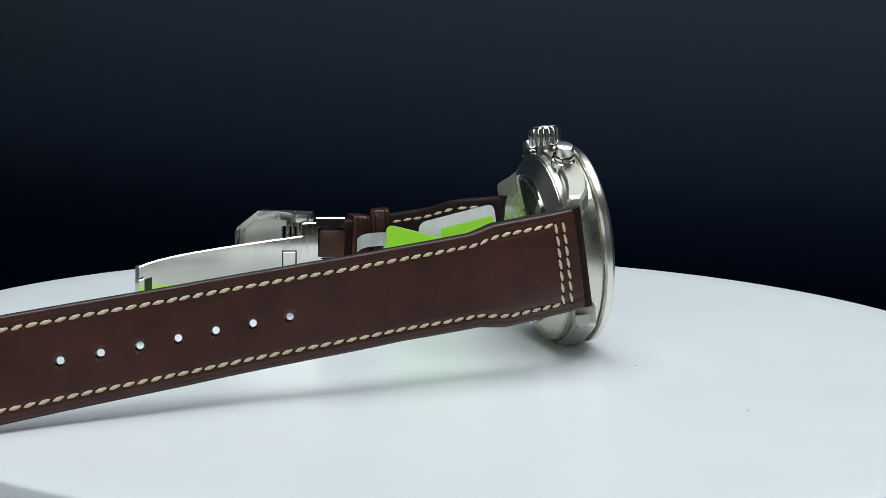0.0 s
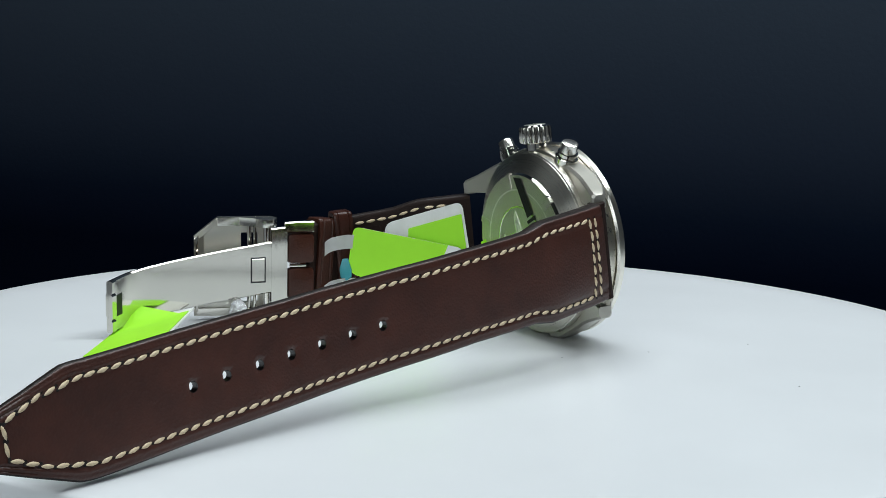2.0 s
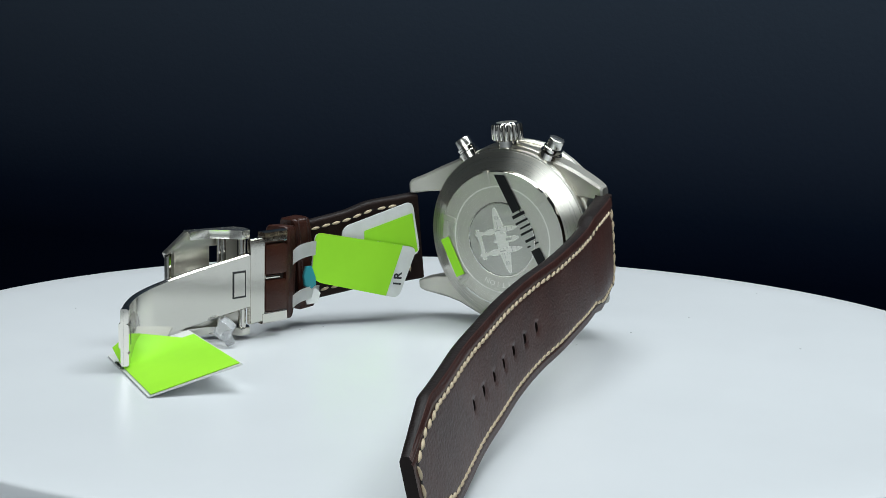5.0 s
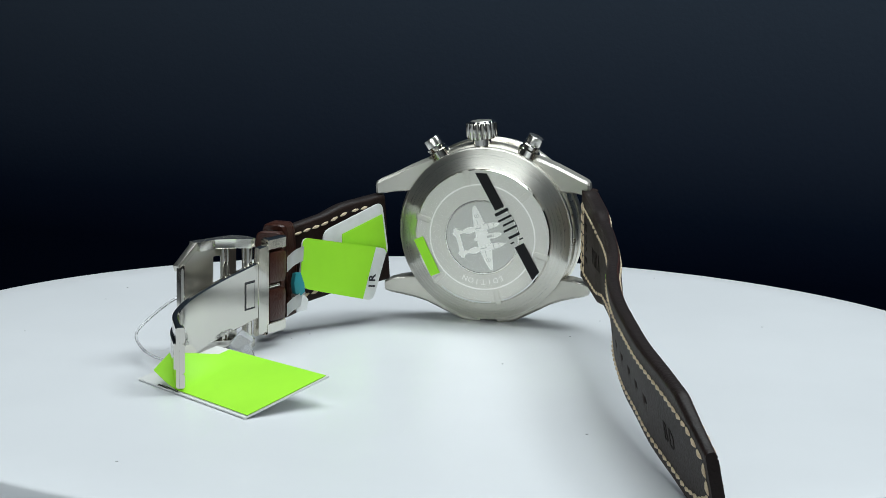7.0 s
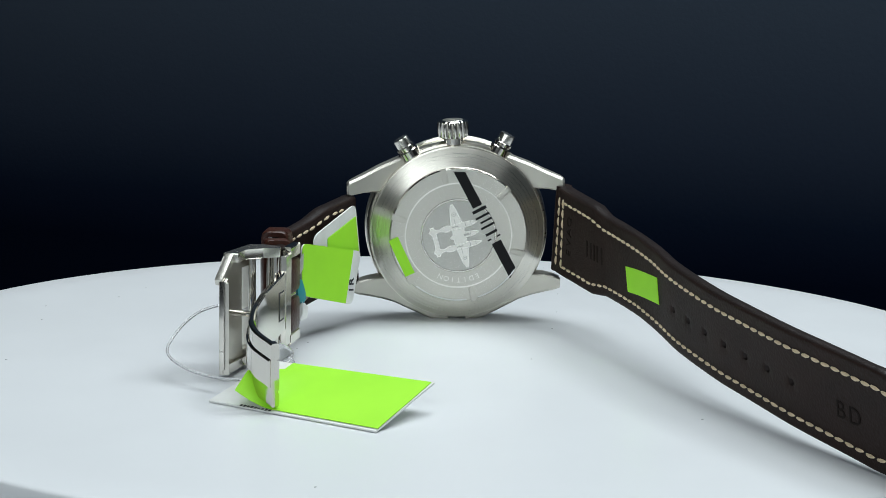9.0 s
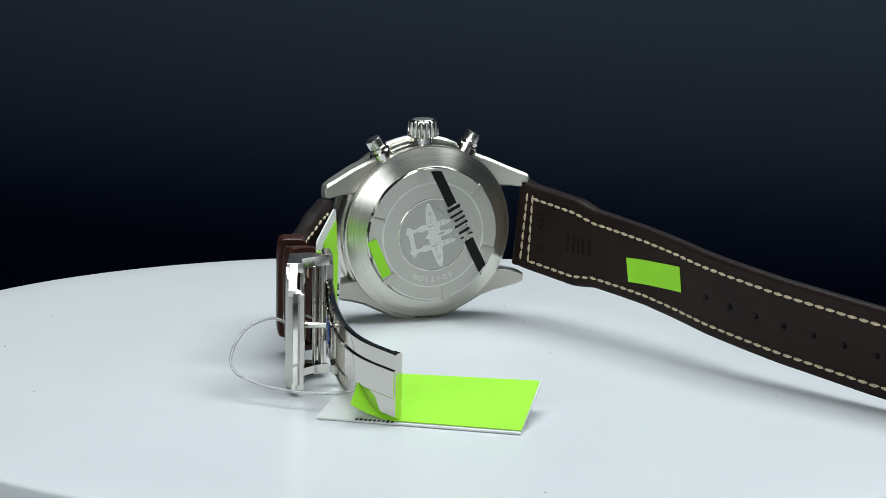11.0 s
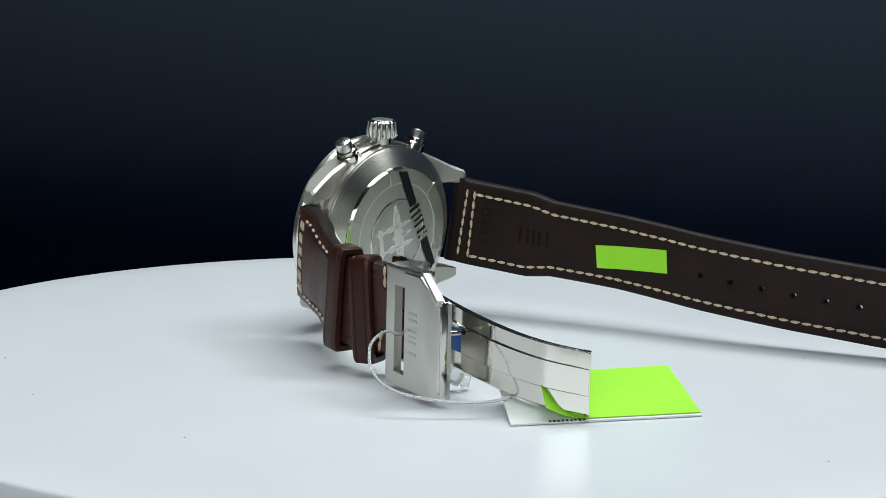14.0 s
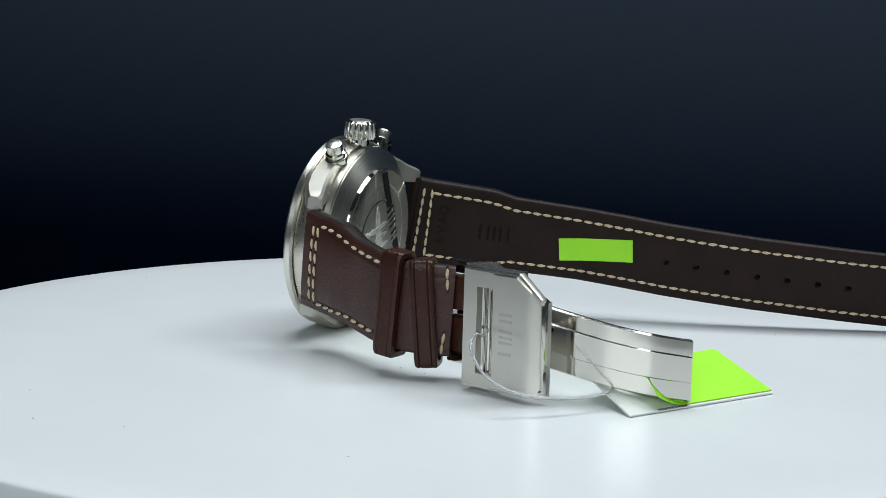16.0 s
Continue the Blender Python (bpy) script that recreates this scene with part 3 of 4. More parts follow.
def crown_and_pushers():
    m = CASE @ pose(0, 0, -6.2) @ pose(0, -0.4, 0) @ pose(0, 0, 0, -90, 0, 0)       # z of m points along the case's up
    bm = bmesh.new()
    add_lathe(bm, m, [(2.2, 20.0), (2.2, 22.0), (2.7, 22.1), (2.7, 22.6), (0.001, 22.6)], 32)
    tube = part("crown_tube", bm, STEEL_POLISHED, watch)
    bm = bmesh.new()
    n = 17
    rings = []
    for r0, z, depth in ((2.9, 21.9, 0.0), (3.35, 22.1, 0.35), (3.6, 22.6, 1), (3.6, 25.1, 1), (3.4, 25.6, 0.45), (2.9, 25.9, 0.0)):
        ring = []
        for k in range(n * 8):
            u = abs((k % 8) / 8 - 0.5)
            r = r0 - 0.5 * depth * max(0.0, 1 - u / 0.30) ** 0.8 - 0.06 * depth * (u < 0.45)
            a_ = k * math.tau / (n * 8)
            ring.append(bm.verts.new(m @ Vector((r * math.cos(a_), r * math.sin(a_), z))))
        rings.append(ring)
    for p, q in zip(rings, rings[1:]):
        for k in range(n * 8):
            bm.faces.new((p[k], p[(k + 1) % (n * 8)], q[(k + 1) % (n * 8)], q[k]))
    bm.faces.new(rings[0])
    bm.faces.new(rings[-1])
    crown = part("crown", bm, STEEL_POLISHED, watch, "knurled polished steel crown", sharp=32)
    bm = bmesh.new()
    add_lathe(bm, m, [(0.001, 26.05), (2.3, 26.0), (2.5, 25.8), (0.001, 25.8)], 32)
    add_box(bm, m @ Matrix.Translation((0, 0, 26.05)), 1.4, 0.35, 0.2)
    add_box(bm, m @ Matrix.Translation((0, 0, 26.05)), 0.35, 1.4, 0.2)
    part("crown_top", bm, STEEL_SATIN, crown)
    for a_ in (29.0, -30.0):
        q = CASE @ pose(0, 0, -6.2) @ pose(0, 0, 0, 0, 0, a_) @ pose(0, 0, 0, -90, 0, 0)
        bm = bmesh.new()
        add_lathe(bm, q, [(2.5, 19.5), (2.5, 21.6), (2.35, 21.8), (2.0, 21.9), (2.0, 22.2), (2.2, 22.3), (2.2, 22.75), (2.0, 22.9), (0.001, 22.9)], 40)
        collar = part("pusher_collar", bm, STEEL_POLISHED, watch)
        bm = bmesh.new()
        add_lathe(bm, q, [(1.8, 22.6), (1.8, 24.75), (1.72, 24.92), (1.58, 25.0), (0.001, 25.02)], 40)
        part("pusher", bm, STEEL_BUTTON, watch, "polished steel push button", sharp=30)


crown_and_pushers()


def back_film():
    """Protective film on the case back with a black stripe, and a green sticker."""
    bm = bmesh.new()
    m = CASE @ pose(0, 0, 0.12)
    add_lathe(bm, m, [(0.001, 0.0), (15.15, 0.0), (15.25, 0.03), (15.15, 0.06), (0.001, 0.06)], 96)
    film = part("protective_film", bm, FILM, watch, "clear protective film on the case back")
    film.visible_shadow = False
    q = m @ pose(6.35, 2.7, 0.08, 0, 0, 25.2)
    bm = bmesh.new()
    add_prism(bm, q, [(-1.15, 4.3), (1.15, 4.3), (1.15, 12.6), (-1.15, 13.9)], 0, 0.03)
    part("stripe", bm, BLACK_PRINT, film, "black printed stripe")
    bm = bmesh.new()
    add_prism(bm, q, [(-1.15, -14.2), (1.15, -12.4), (1.15, -5.0), (-1.15, -5.0)], 0, 0.03)
    part("stripe", bm, BLACK_PRINT, film, "black printed stripe")
    # lettering of the brand as plain bars along the stripe
    for y, w, h0, h1 in ((3.4, 0.75, -1.7, 1.7), (1.8, 0.5, -1.7, 1.7), (0.5, 0.45, -1.2, 1.7), (-0.8, 0.5, -1.7, 1.7), (-2.6, 0.6, -1.4, 1.4), (-3.9, 0.35, -1.6, -0.7), (-3.9, 0.35, 0.7, 1.6)):
        bm = bmesh.new()
        add_prism(bm, q, [(h0, y - w / 2), (h1, y - w / 2), (h1, y + w / 2), (h0, y + w / 2)], 0, 0.03)
        part("print_bar", bm, BLACK_PRINT, film)
    bm = bmesh.new()
    g = m @ pose(-13.1, -4.2, 0.1, 0, 0, 21.8)
    add_prism(bm, g, [(-1.15, -4.6), (1.15, -4.6), (1.15, 4.6), (-1.15, 4.6)], 0, 0.08)
    part("green_sticker", bm, NEON, watch, "neon green rectangular sticker")
    # White arcs painted in for the light caught along the film's lower edge.
    for a0, a1 in ((228, 275), (285, 325), (195, 215)):
        bm = bmesh.new()
        add_lathe(bm, m, [(14.9, 0.08), (14.9, 0.12), (15.2, 0.12), (15.2, 0.08)], 24, a0, a1, close=True)
        part("film_edge_glint", bm, CARD, film)


back_film()

# ---------------------------------------------------------------- long strap
LONG = Band([(30.7, 16.7), (33.6, 3.1), (36.8, -13.9), (38.6, -29.8), (39.1, -42.9), (40.8, -57.1), (43.3, -70.0), (45.9, -82.5), (50.0, -98.0), (53.9, -114.2), (55.9, -122.5)],
            [(0, 22.0), (3, 21.5), (20, 19.5), (40, 17.5), (60, 14.9), (80, 12.65), (100, 10.8), (120, 9.1), (130, 8.7), (142, 8.4)],
            [(0, 10.2), (18, 10.1), (20, 9.7), (23.5, 9.0), (40, 8.7), (65, 8.68), (100, 8.7), (122, 8.68), (124, 8.5), (136.5, 4.1), (138, 3.9), (142, 3.8)],
            [(0, 2.5), (25, 6.5), (50, 7.0), (85, 11), (142, 13)],
            [(0, 1.9), (18, 1.75), (24, 1.35), (40, 1.2), (100, 1.15), (125, 1.05), (132, 0.9), (142, 0.75)])
LONG.pad = [(0, 0.2), (6, 0.9), (15, 0.9), (24, 0.1), (40, 0.0), (142, 0.0)]
HOLES = [60.19 + 6.84 * i for i in range(7)]
long_strap = build_band(LONG, "strap_long", watch, 0.0, 136.8, 0.684, 15, HOLES, "long brown leather strap half with punched holes")


def sew_long():
    st = lambda s, inset: lerp_table(LONG.half, s) - inset
    for outside in (True, False):
        for sgn in (1, -1):
            inset = (2.4 if sgn > 0 else 2.3) if outside else (2.95 if sgn > 0 else 2.5)
            way = [(s, sgn * st(s, inset)) for s in list(np.arange(5.4 if outside else 3.6, 123, 2.0))]
            way += [(129.0, sgn * 4.9), (134.8, sgn * 2.6)]
            sew(LONG, long_strap, way, outside)
        sew(LONG, long_strap, [(135.0, 2.4), (135.0, -2.4)], outside, 2.4)
        for s in ((3.2, 5.2) if outside else (1.3, 3.5)):
            sew(LONG, long_strap, [(s, 8.1), (s, -8.1)], outside, 2.3)


sew_long()
o_, t_, out_, up_ = LONG.lie(0.0)
loop_ = bmesh.new()
add_tube(loop_, [o_ - t_ * 0.9 - up_ * 10.0, o_ - t_ * 0.9 + up_ * 10.0], 1.8, 20)
part("spring_bar_loop", loop_, LEATHER_IN, long_strap, "rounded leather loop round the spring bar")
part("green_sticker", patch(LONG, 34.8, 51.9, -3.2, 2.2, False, 0.06, -0.8, slope=0.15), NEON, long_strap, "neon green sticker on the lining")


def stamp(text, band, parent, s, v, size, turn=0):
    """Letters pressed into the lining, as thin dark relief."""
    for i, ch in enumerate(text):
        k = (i - (len(text) - 1) / 2) * size * 0.8
        ds, dv = (k, 0) if not turn else (0, k)
        o, t, out, up = band.lie(s + ds)
        m = axes(o + up * (v + dv) + out * (band.inner(s + ds, v + dv) - 0.0), t, up, -out) if not turn else \
            axes(o + up * (v + dv) + out * (band.inner(s + ds, v + dv) - 0.0), up, -t, -out)
        letter(ch, m, size, 0.07, PRESSED, parent, "stamped_letter")


stamp("EVAQ", LONG, long_strap, 6.9, 0.0, 3.0, 1)
stamp("BD", LONG, long_strap, 115.0, -1.0, 4.2)
for ds in (-3.6, -1.7, -0.3, 1.1, 3.0):
    part("stamped_bar", patch(LONG, 19.5 + ds - 0.3, 19.5 + ds + 0.3, -1.9, 1.7, False, -0.04, n=2), PRESSED, long_strap)

# ---------------------------------------------------------------- short strap, keepers
SHORT = Band([(-17.6, 22.6), (-23.0, 14.4), (-29.6, 5.8), (-34.0, -1.2), (-34.9, -8), (-33.2, -15.5), (-32.6, -18)],
             [(0, 18.9), (10, 17.8), (20, 15.8), (28, 14.4), (36, 13.6), (48, 12.9)],
             [(0, 10.2), (12, 10.0), (17, 9.2), (48, 8.6)],
             [(0, 0), (48, 0)],
             [(0, 1.9), (13, 1.8), (19, 1.5), (48, 1.4)])
SHORT.pad = [(0, 0.2), (5, 0.9), (12, 0.9), (18, 0.1), (48, 0)]
# the plan runs the other way round the watch: outward is to its right
_lie = SHORT.lie


def short_frame(s):
    o, t, out, up = _lie(s)
    return o, t, -out, up


SHORT.lie = short_frame
short_strap = build_band(SHORT, "strap_short", watch, 0.0, 41.4, 0.69, 15, [], "short brown leather strap half with padded end")


def sew_short():
    for outside in (True, False):
        for sgn in (1, -1):
            sew(SHORT, short_strap, [(s, sgn * (lerp_table(SHORT.half, s) - 2.0)) for s in np.arange(5.5, 27.5, 1.5)], outside)
        for s in (3.6, 5.4):
            sew(SHORT, short_strap, [(s, 8.0), (s, -8.0)], outside, 2.3)
    for sgn in (1, -1):
        sew(SHORT, short_strap, [(39.8, sgn * 8.2), (40.2, sgn * 4.2)], True, 1.4, 2)


sew_short()


def keeper(s, tip, drop):
    """A leather loop round the strap."""
    o, t, out, up = SHORT.lie(s)
    t = (t + up * math.tan(radians(tip))).normalized()
    up = out.cross(t) if out.cross(t).z > 0 else t.cross(out)
    m = axes(o - up * drop + out * 0.5, out, up, t)
    bm = bmesh.new()
    loops = []
    for hw, hh, z in ((1.7, 9.2, -2.2), (2.75, 10.1, -2.2), (3.0, 10.35, -1.8), (3.0, 10.35, -1.38), (2.84, 10.2, -1.22), (3.0, 10.35, -1.06), (3.02, 10.37, 0.0), (3.0, 10.35, 1.06), (2.84, 10.2, 1.22), (3.0, 10.35, 1.38), (3.0, 10.35, 1.8), (2.75, 10.1, 2.2), (1.7, 9.2, 2.2)):
        ring = []
        for k in range(40):
            a_ = k * math.tau / 40
            c_, s_ = math.cos(a_), math.sin(a_)
            ring.append(bm.verts.new(m @ Vector((hw * math.copysign(abs(c_) ** 0.28, c_), hh * math.copysign(abs(s_) ** 0.28, s_), z))))
        loops.append(ring)
    for p, q in zip(loops, loops[1:] + loops[:1]):
        for k in range(40):
            bm.faces.new((p[k], p[(k + 1) % 40], q[(k + 1) % 40], q[k]))
    return part("keeper", bm, LEATHER_KEEPER, watch, "glossy brown leather keeper loop", sharp=40)


keeper(30.0, 0, 0.0)
keeper(36.4, 8, 0.7)

# ---------------------------------------------------------------- folding clasp
BLADE = spline([(-32.2, -14.5), (-35.2, -23.5), (-39.0, -35), (-41.0, -45), (-40.6, -52.5), (-37.6, -59.2)], 16)
BS = [0.0]
for p_, q_ in zip(BLADE, BLADE[1:]):
    BS.append(BS[-1] + (q_ - p_).length)


def blade_at(s):
    if s < 0.5:
        p, t, out = blade_at(0.5)
        return p + t * (s - 0.5), t, out
    p = Vector((float(np.interp(s, BS, [q.x for q in BLADE])), float(np.interp(s, BS, [q.y for q in BLADE])), 0))
    q = Vector((float(np.interp(s + 0.5, BS, [q.x for q in BLADE])), float(np.interp(s + 0.5, BS, [q.y for q in BLADE])), 0))
    r = Vector((float(np.interp(s - 0.5, BS, [q.x for q in BLADE])), float(np.interp(s - 0.5, BS, [q.y for q in BLADE])), 0))
    t = (q - r).normalized()
    return p, t, Vector((t.y, -t.x, 0))      # outward is away from the watch's inside


def strip(s0, s1, low, high, d0, d1, n=30):
    """A bent metal strip on the blade's curve; low/high: z tables over s; d0..d1 outward depth."""
    bm = bmesh.new()
    rings = []
    for i in range(n + 1):
        s = s0 + (s1 - s0) * i / n
        p, t, out = blade_at(s)
        z0, z1 = lerp_table(low, s), lerp_table(high, s)
        b_ = min(0.28, (d1 - d0) * 0.4)
        loop = [(d0, z0 + b_), (d0 + b_, z0), (d1 - b_, z0), (d1, z0 + b_), (d1, z1 - b_), (d1 - b_, z1), (d0 + b_, z1), (d0, z1 - b_)]
        rings.append([bm.verts.new(p + out * d + Vector((0, 0, z))) for d, z in loop])
    for p, q in zip(rings, rings[1:]):
        for k in range(8):
            bm.faces.new((p[k], p[(k + 1) % 8], q[(k + 1) % 8], q[k]))
    bm.faces.new(rings[0])
    bm.faces.new(rings[-1])
    return bm


def clasp():
    e = BS[-1]
    low, high = [(0, 7.4), (8, 7.0), (e, 1.2)], [(0, 19.0), (8, 18.6), (e, 12.3)]
    blade = part("clasp_blade", strip(4, e, low, high, -0.6, 0.6, 40), STEEL_BLADE, watch, "curved polished steel clasp blade", sharp=30)
    mid0 = [(x, z + 3.4) for x, z in low]
    mid1 = [(x, z - 2.9) for x, z in high]
    part("centre_rib", strip(12, e - 0.2, mid0, mid1, 0.55, 1.0, 40), STEEL_POLISHED, blade, sharp=30)
    zc = lambda table, k: [(x, z + k) for x, z in table]
    for name, l_, h_ in (("end_lip", zc(high, -2.9), zc(high, 0.0)), ("end_lip", zc(low, 2.7), zc(high, -3.0)), ("end_lip", low, zc(low, 2.6))):
        part(name, strip(e - 1.3, e + 0.1, l_, h_, -1.0, 0.56, 5), STEEL_POLISHED, blade, "thick folded end lip", sharp=30)
    # Dark strip laid on the uncut blade as the shade inside its slot.
    part("lip_slot_shade", strip(e - 3.6, e - 1.5, zc(low, 3.1), zc(high, -3.4), -0.72, -0.5, 4), RECESS_SHADE, blade)
    # yoke: full-height plate with two arms toward the strap
    part("yoke", strip(3.9, 7.5, [(0, 3.9), (10, 3.2)], [(0, 22.3), (10, 21.4)], -0.7, 0.6, 8), STEEL_BLADE, watch, "polished steel yoke plate", sharp=30)
    for z0, z1 in ((20.4, 22.9), (3.0, 5.4)):
        part("yoke_arm", strip(-2.2, 4.4, [(-4, z0 + 0.3), (8, z0)], [(-4, z1 + 0.3), (8, z1)], -0.8, 1.0, 8), STEEL_POLISHED, watch, sharp=30)
    # leather end wrapped round the pin, in two halves with the tongue between
    for z0, z1 in ((5.5, 12.5), (13.5, 20.3)):
        p, t, out = blade_at(0.7)
        bm = bmesh.new()
        add_box(bm, axes(p + Vector((0, 0, (z0 + z1) / 2)) + out * 0.6, t, Vector((0, 0, 1)), out), 6.2, z1 - z0, 3.2, 1.1)
        part("strap_end", bm, LEATHER_KEEPER, short_strap, "brown leather end wrapped round the pin")
    bm = bmesh.new()
    add_tube(bm, [p + Vector((0, 0, 13.0)) - t * 1.2, p + Vector((0, 0, 13.0)) + t * 2.6], 0.5, 12)
    part("tongue", bm, STEEL_POLISHED, watch)
    # small button on the plate; its border is painted dark as the gap's shade
    for k, (d0, d1, g) in enumerate(((-0.66, -0.50, 0.0), (-0.62, -0.45, 0.32))):
        part("latch_button", strip(8.8 + g, 12.2 - g, [(0, 9.6 + g), (20, 9.2 + g)], [(0, 15.4 - g), (20, 15.0 - g)], d0 - 0.15 * k, d1, 4),
             RECESS_SHADE if k == 0 else STEEL_BLADE, blade, sharp=30)
    part("blue_film", strip(16.8, 20.4, [(0, 9.4), (30, 8.4)], [(0, 13.8), (30, 12.6)], 1.0, 1.08, 4), BLUE_FILM, blade, "blue protective film scrap")


clasp()

PLATE_START = Vector((-40.4, -18.0, 0))
PLATE_END = Vector((-47.6, -34.2, 0))


def buckle_frame():
    t = (PLATE_END - PLATE_START).normalized()
    out = Vector((t.y, -t.x, 0))
    L = (PLATE_END - PLATE_START).length
    m = axes(PLATE_START, t, Vector((0, 0, 1)), t.cross(Vector((0, 0, 1))))
    sgn = -1 if m.to_3x3().col[2].dot(out) < 0 else 1
    o1, o0 = sgn * 0.8, sgn * -0.8          # outer and inner face of the plate
    pieces = [
        [(0.0, 1.8), (3.2, 1.7), (3.3, 22.8), (0.2, 22.9)],
        [(3.3, 19.9), (7.1, 19.9), (7.1, 22.8), (3.3, 22.8)],
        [(3.2, 1.7), (7.1, 1.5), (7.1, 3.8), (3.2, 3.9)],
    ]
    bm = bmesh.new()
    for poly in pieces:
        add_prism(bm, m, poly, min(o0, o1), max(o0, o1))
    # the broad part drops to a bevel at its end, its upper corner is cut off
    cols = []
    for f, dd in [(k / 14, 0.84 - 10.0 * max(0.0, k / 14 - 0.4) ** 3 - (0.35 if k == 14 else 0.0)) for k in range(15)]:
        a_ = 7.1 + (L - 7.1) * f
        lo = (a_, 1.5 - 0.25 * f)
        hi = (a_, 22.8 if a_ < L - 5.2 else 22.8 - (a_ - L + 5.2) / 5.2 * 4.2)
        cols.append([bm.verts.new(m @ Vector((*lo, sgn * min(-0.8, dd - 1.1)))), bm.verts.new(m @ Vector((*hi, sgn * min(-0.8, dd - 1.1)))),
                     bm.verts.new(m @ Vector((*hi, sgn * (dd - 0.12)))), bm.verts.new(m @ Vector((hi[0], hi[1] - 0.3, sgn * dd))),
                     bm.verts.new(m @ Vector((lo[0], lo[1] + 0.3, sgn * dd))), bm.verts.new(m @ Vector((*lo, sgn * (dd - 0.12))))])
    for p, q in zip(cols, cols[1:]):
        for k in range(6):
            bm.faces.new((p[k], p[(k + 1) % 6], q[(k + 1) % 6], q[k]))
    bm.faces.new(cols[0])
    bm.faces.new(cols[-1])
    plate = part("buckle_plate", bm, STEEL_PLATE, watch, "brushed steel buckle plate with a slot", sharp=14)
    flat = Matrix.Identity(4)
    at = lambda a, d: tuple((PLATE_START + t * a + out * d).xy)
    # side walls: from the hinge by the yoke out to the plate
    bm = bmesh.new()
    add_prism(bm, flat, [(-35.2, -23.2), (-35.0, -20.6), (-36.4, -19.2), (-38.2, -18.0), at(0.2, 0.7), at(L - 5.2, 0.7), at(L - 5.2, -2.4),
                         (-42.0, -25.4), (-38.4, -23.4)], 21.6, 23.5, 0.25)
    part("side_wall", bm, STEEL_BUTTON, plate, "polished upper side wall", sharp=25)
    bm = bmesh.new()
    e0, e1 = sgn * -1.4, sgn * 0.2
    add_prism(bm, m, [(L - 5.4, 21.9), (L - 0.5, 18.0), (L, 19.2), (L - 5.2, 23.4)], min(e0, e1), max(e0, e1), 0.2)
    part("corner_wall", bm, STEEL_SATIN, plate, "cut-off corner of the side wall", sharp=25)
    bm = bmesh.new()
    add_prism(bm, flat, [(-35.2, -23.2), (-35.0, -20.6), (-36.4, -19.2), (-38.2, -18.0), at(0.2, 0.7), at(L - 0.3, -0.6), at(L - 0.3, -2.0), (-42.0, -25.4), (-38.4, -23.4)], 1.0, 2.7, 0.25)
    part("side_wall", bm, STEEL_POLISHED, plate, "polished lower side wall", sharp=25)
    bm = bmesh.new()
    add_prism(bm, m, [(L - 0.9, 2.0), (L, 2.0), (L, 18.8), (L - 0.9, 19.4)], min(sgn * -2.2, o0), max(sgn * -2.2, o0), 0.15)
    part("end_wall", bm, STEEL_POLISHED, plate, sharp=25)
    # upright bars between the walls
    for x, y, r in ((-36.1, -21.9, 0.8), (-37.3, -21.0, 0.45)):
        bm = bmesh.new()
        add_tube(bm, [Vector((x, y, 2.4)), Vector((x, y, 22.6))], r, 16)
        part("spring_bar", bm, STEEL_POLISHED, plate)
    for a_, r in ((4.1, 0.4), (5.3, 0.5)):
        bm = bmesh.new()
        add_tube(bm, [m @ Vector((a_, 2.2, sgn * -1.9)), m @ Vector((a_, 22.4, sgn * -1.9))], r, 14)
        part("slot_bar", bm, STEEL_POLISHED, plate)
    bm = bmesh.new()
    add_tube(bm, [m @ Vector((L - 4.0, 12.4, sgn * -0.6)), m @ Vector((L - 3.6, 12.4, sgn * -6.6))], 0.55, 12)
    part("catch_pin", bm, STEEL_POLISHED, plate)
    # brand relief as plain bars
    for z, w in ((8.4, 0.5), (10.4, 0.45), (11.4, 0.45), (12.4, 0.45), (14.4, 0.5), (15.6, 0.5)):
        bm = bmesh.new()
        z0, z1 = sgn * 0.7, sgn * 0.9
        add_prism(bm, m, [(8.6, z - w / 2), (11.6, z - w / 2), (11.6, z + w / 2), (8.6, z + w / 2)], min(z0, z1), max(z0, z1))
        part("relief_bar", bm, STEEL_SATIN, plate, smooth=False)


buckle_frame()

# ---------------------------------------------------------------- tags, card, string
def hang_tag(label, quad, cover, text):
    q = [Vector(p) for p in quad]
    c = sum(q, Vector()) / 4
    t = thing("hang_tag", (c.x, c.y, min(p.z for p in q)), label, "price tag", "tags on the strap")
    part("tag_card", cut_card(q, 0.35, (0, 1, 0, 1), (1.8, 1.9, 1.9, 3.2)), CARD, t, sharp=40)
    # the green label lies on the side that faces the case's back
    n_ = (q[1] - q[0]).cross(q[3] - q[0]).normalized()
    if n_.z < 0:
        n_ = -n_
    side = 1 if n_.dot(Vector((0.85, -0.5, 0))) > 0 else -1
    u0, u1, v0, v1 = cover
    at = lambda u, v: q[0] * (1 - u) * (1 - v) + q[1] * u * (1 - v) + q[2] * u * v + q[3] * (1 - u) * v
    off = n_ * (0.40 if side > 0 else -0.17)
    part("green_label", cut_card([p + off for p in q], 0.12, cover, (1.6, 0.2, 0.2, 3.0) if text else (0.2, 0.2, 0.2, 0.2)), NEON, t, "neon green paper label", sharp=40)
    if text:
        x = (q[0] - q[3]).normalized()
        f = n_ * side
        o = at(0.92, 0.66) + f * (0.42 if side > 0 else 0.08)
        y = f.cross(x)
        for i, ch in enumerate(text):
            letter(ch, axes(o + x * (i - 0.5) * 1.8, x, y, f), 2.7, 0.04, INK, t)
    return t


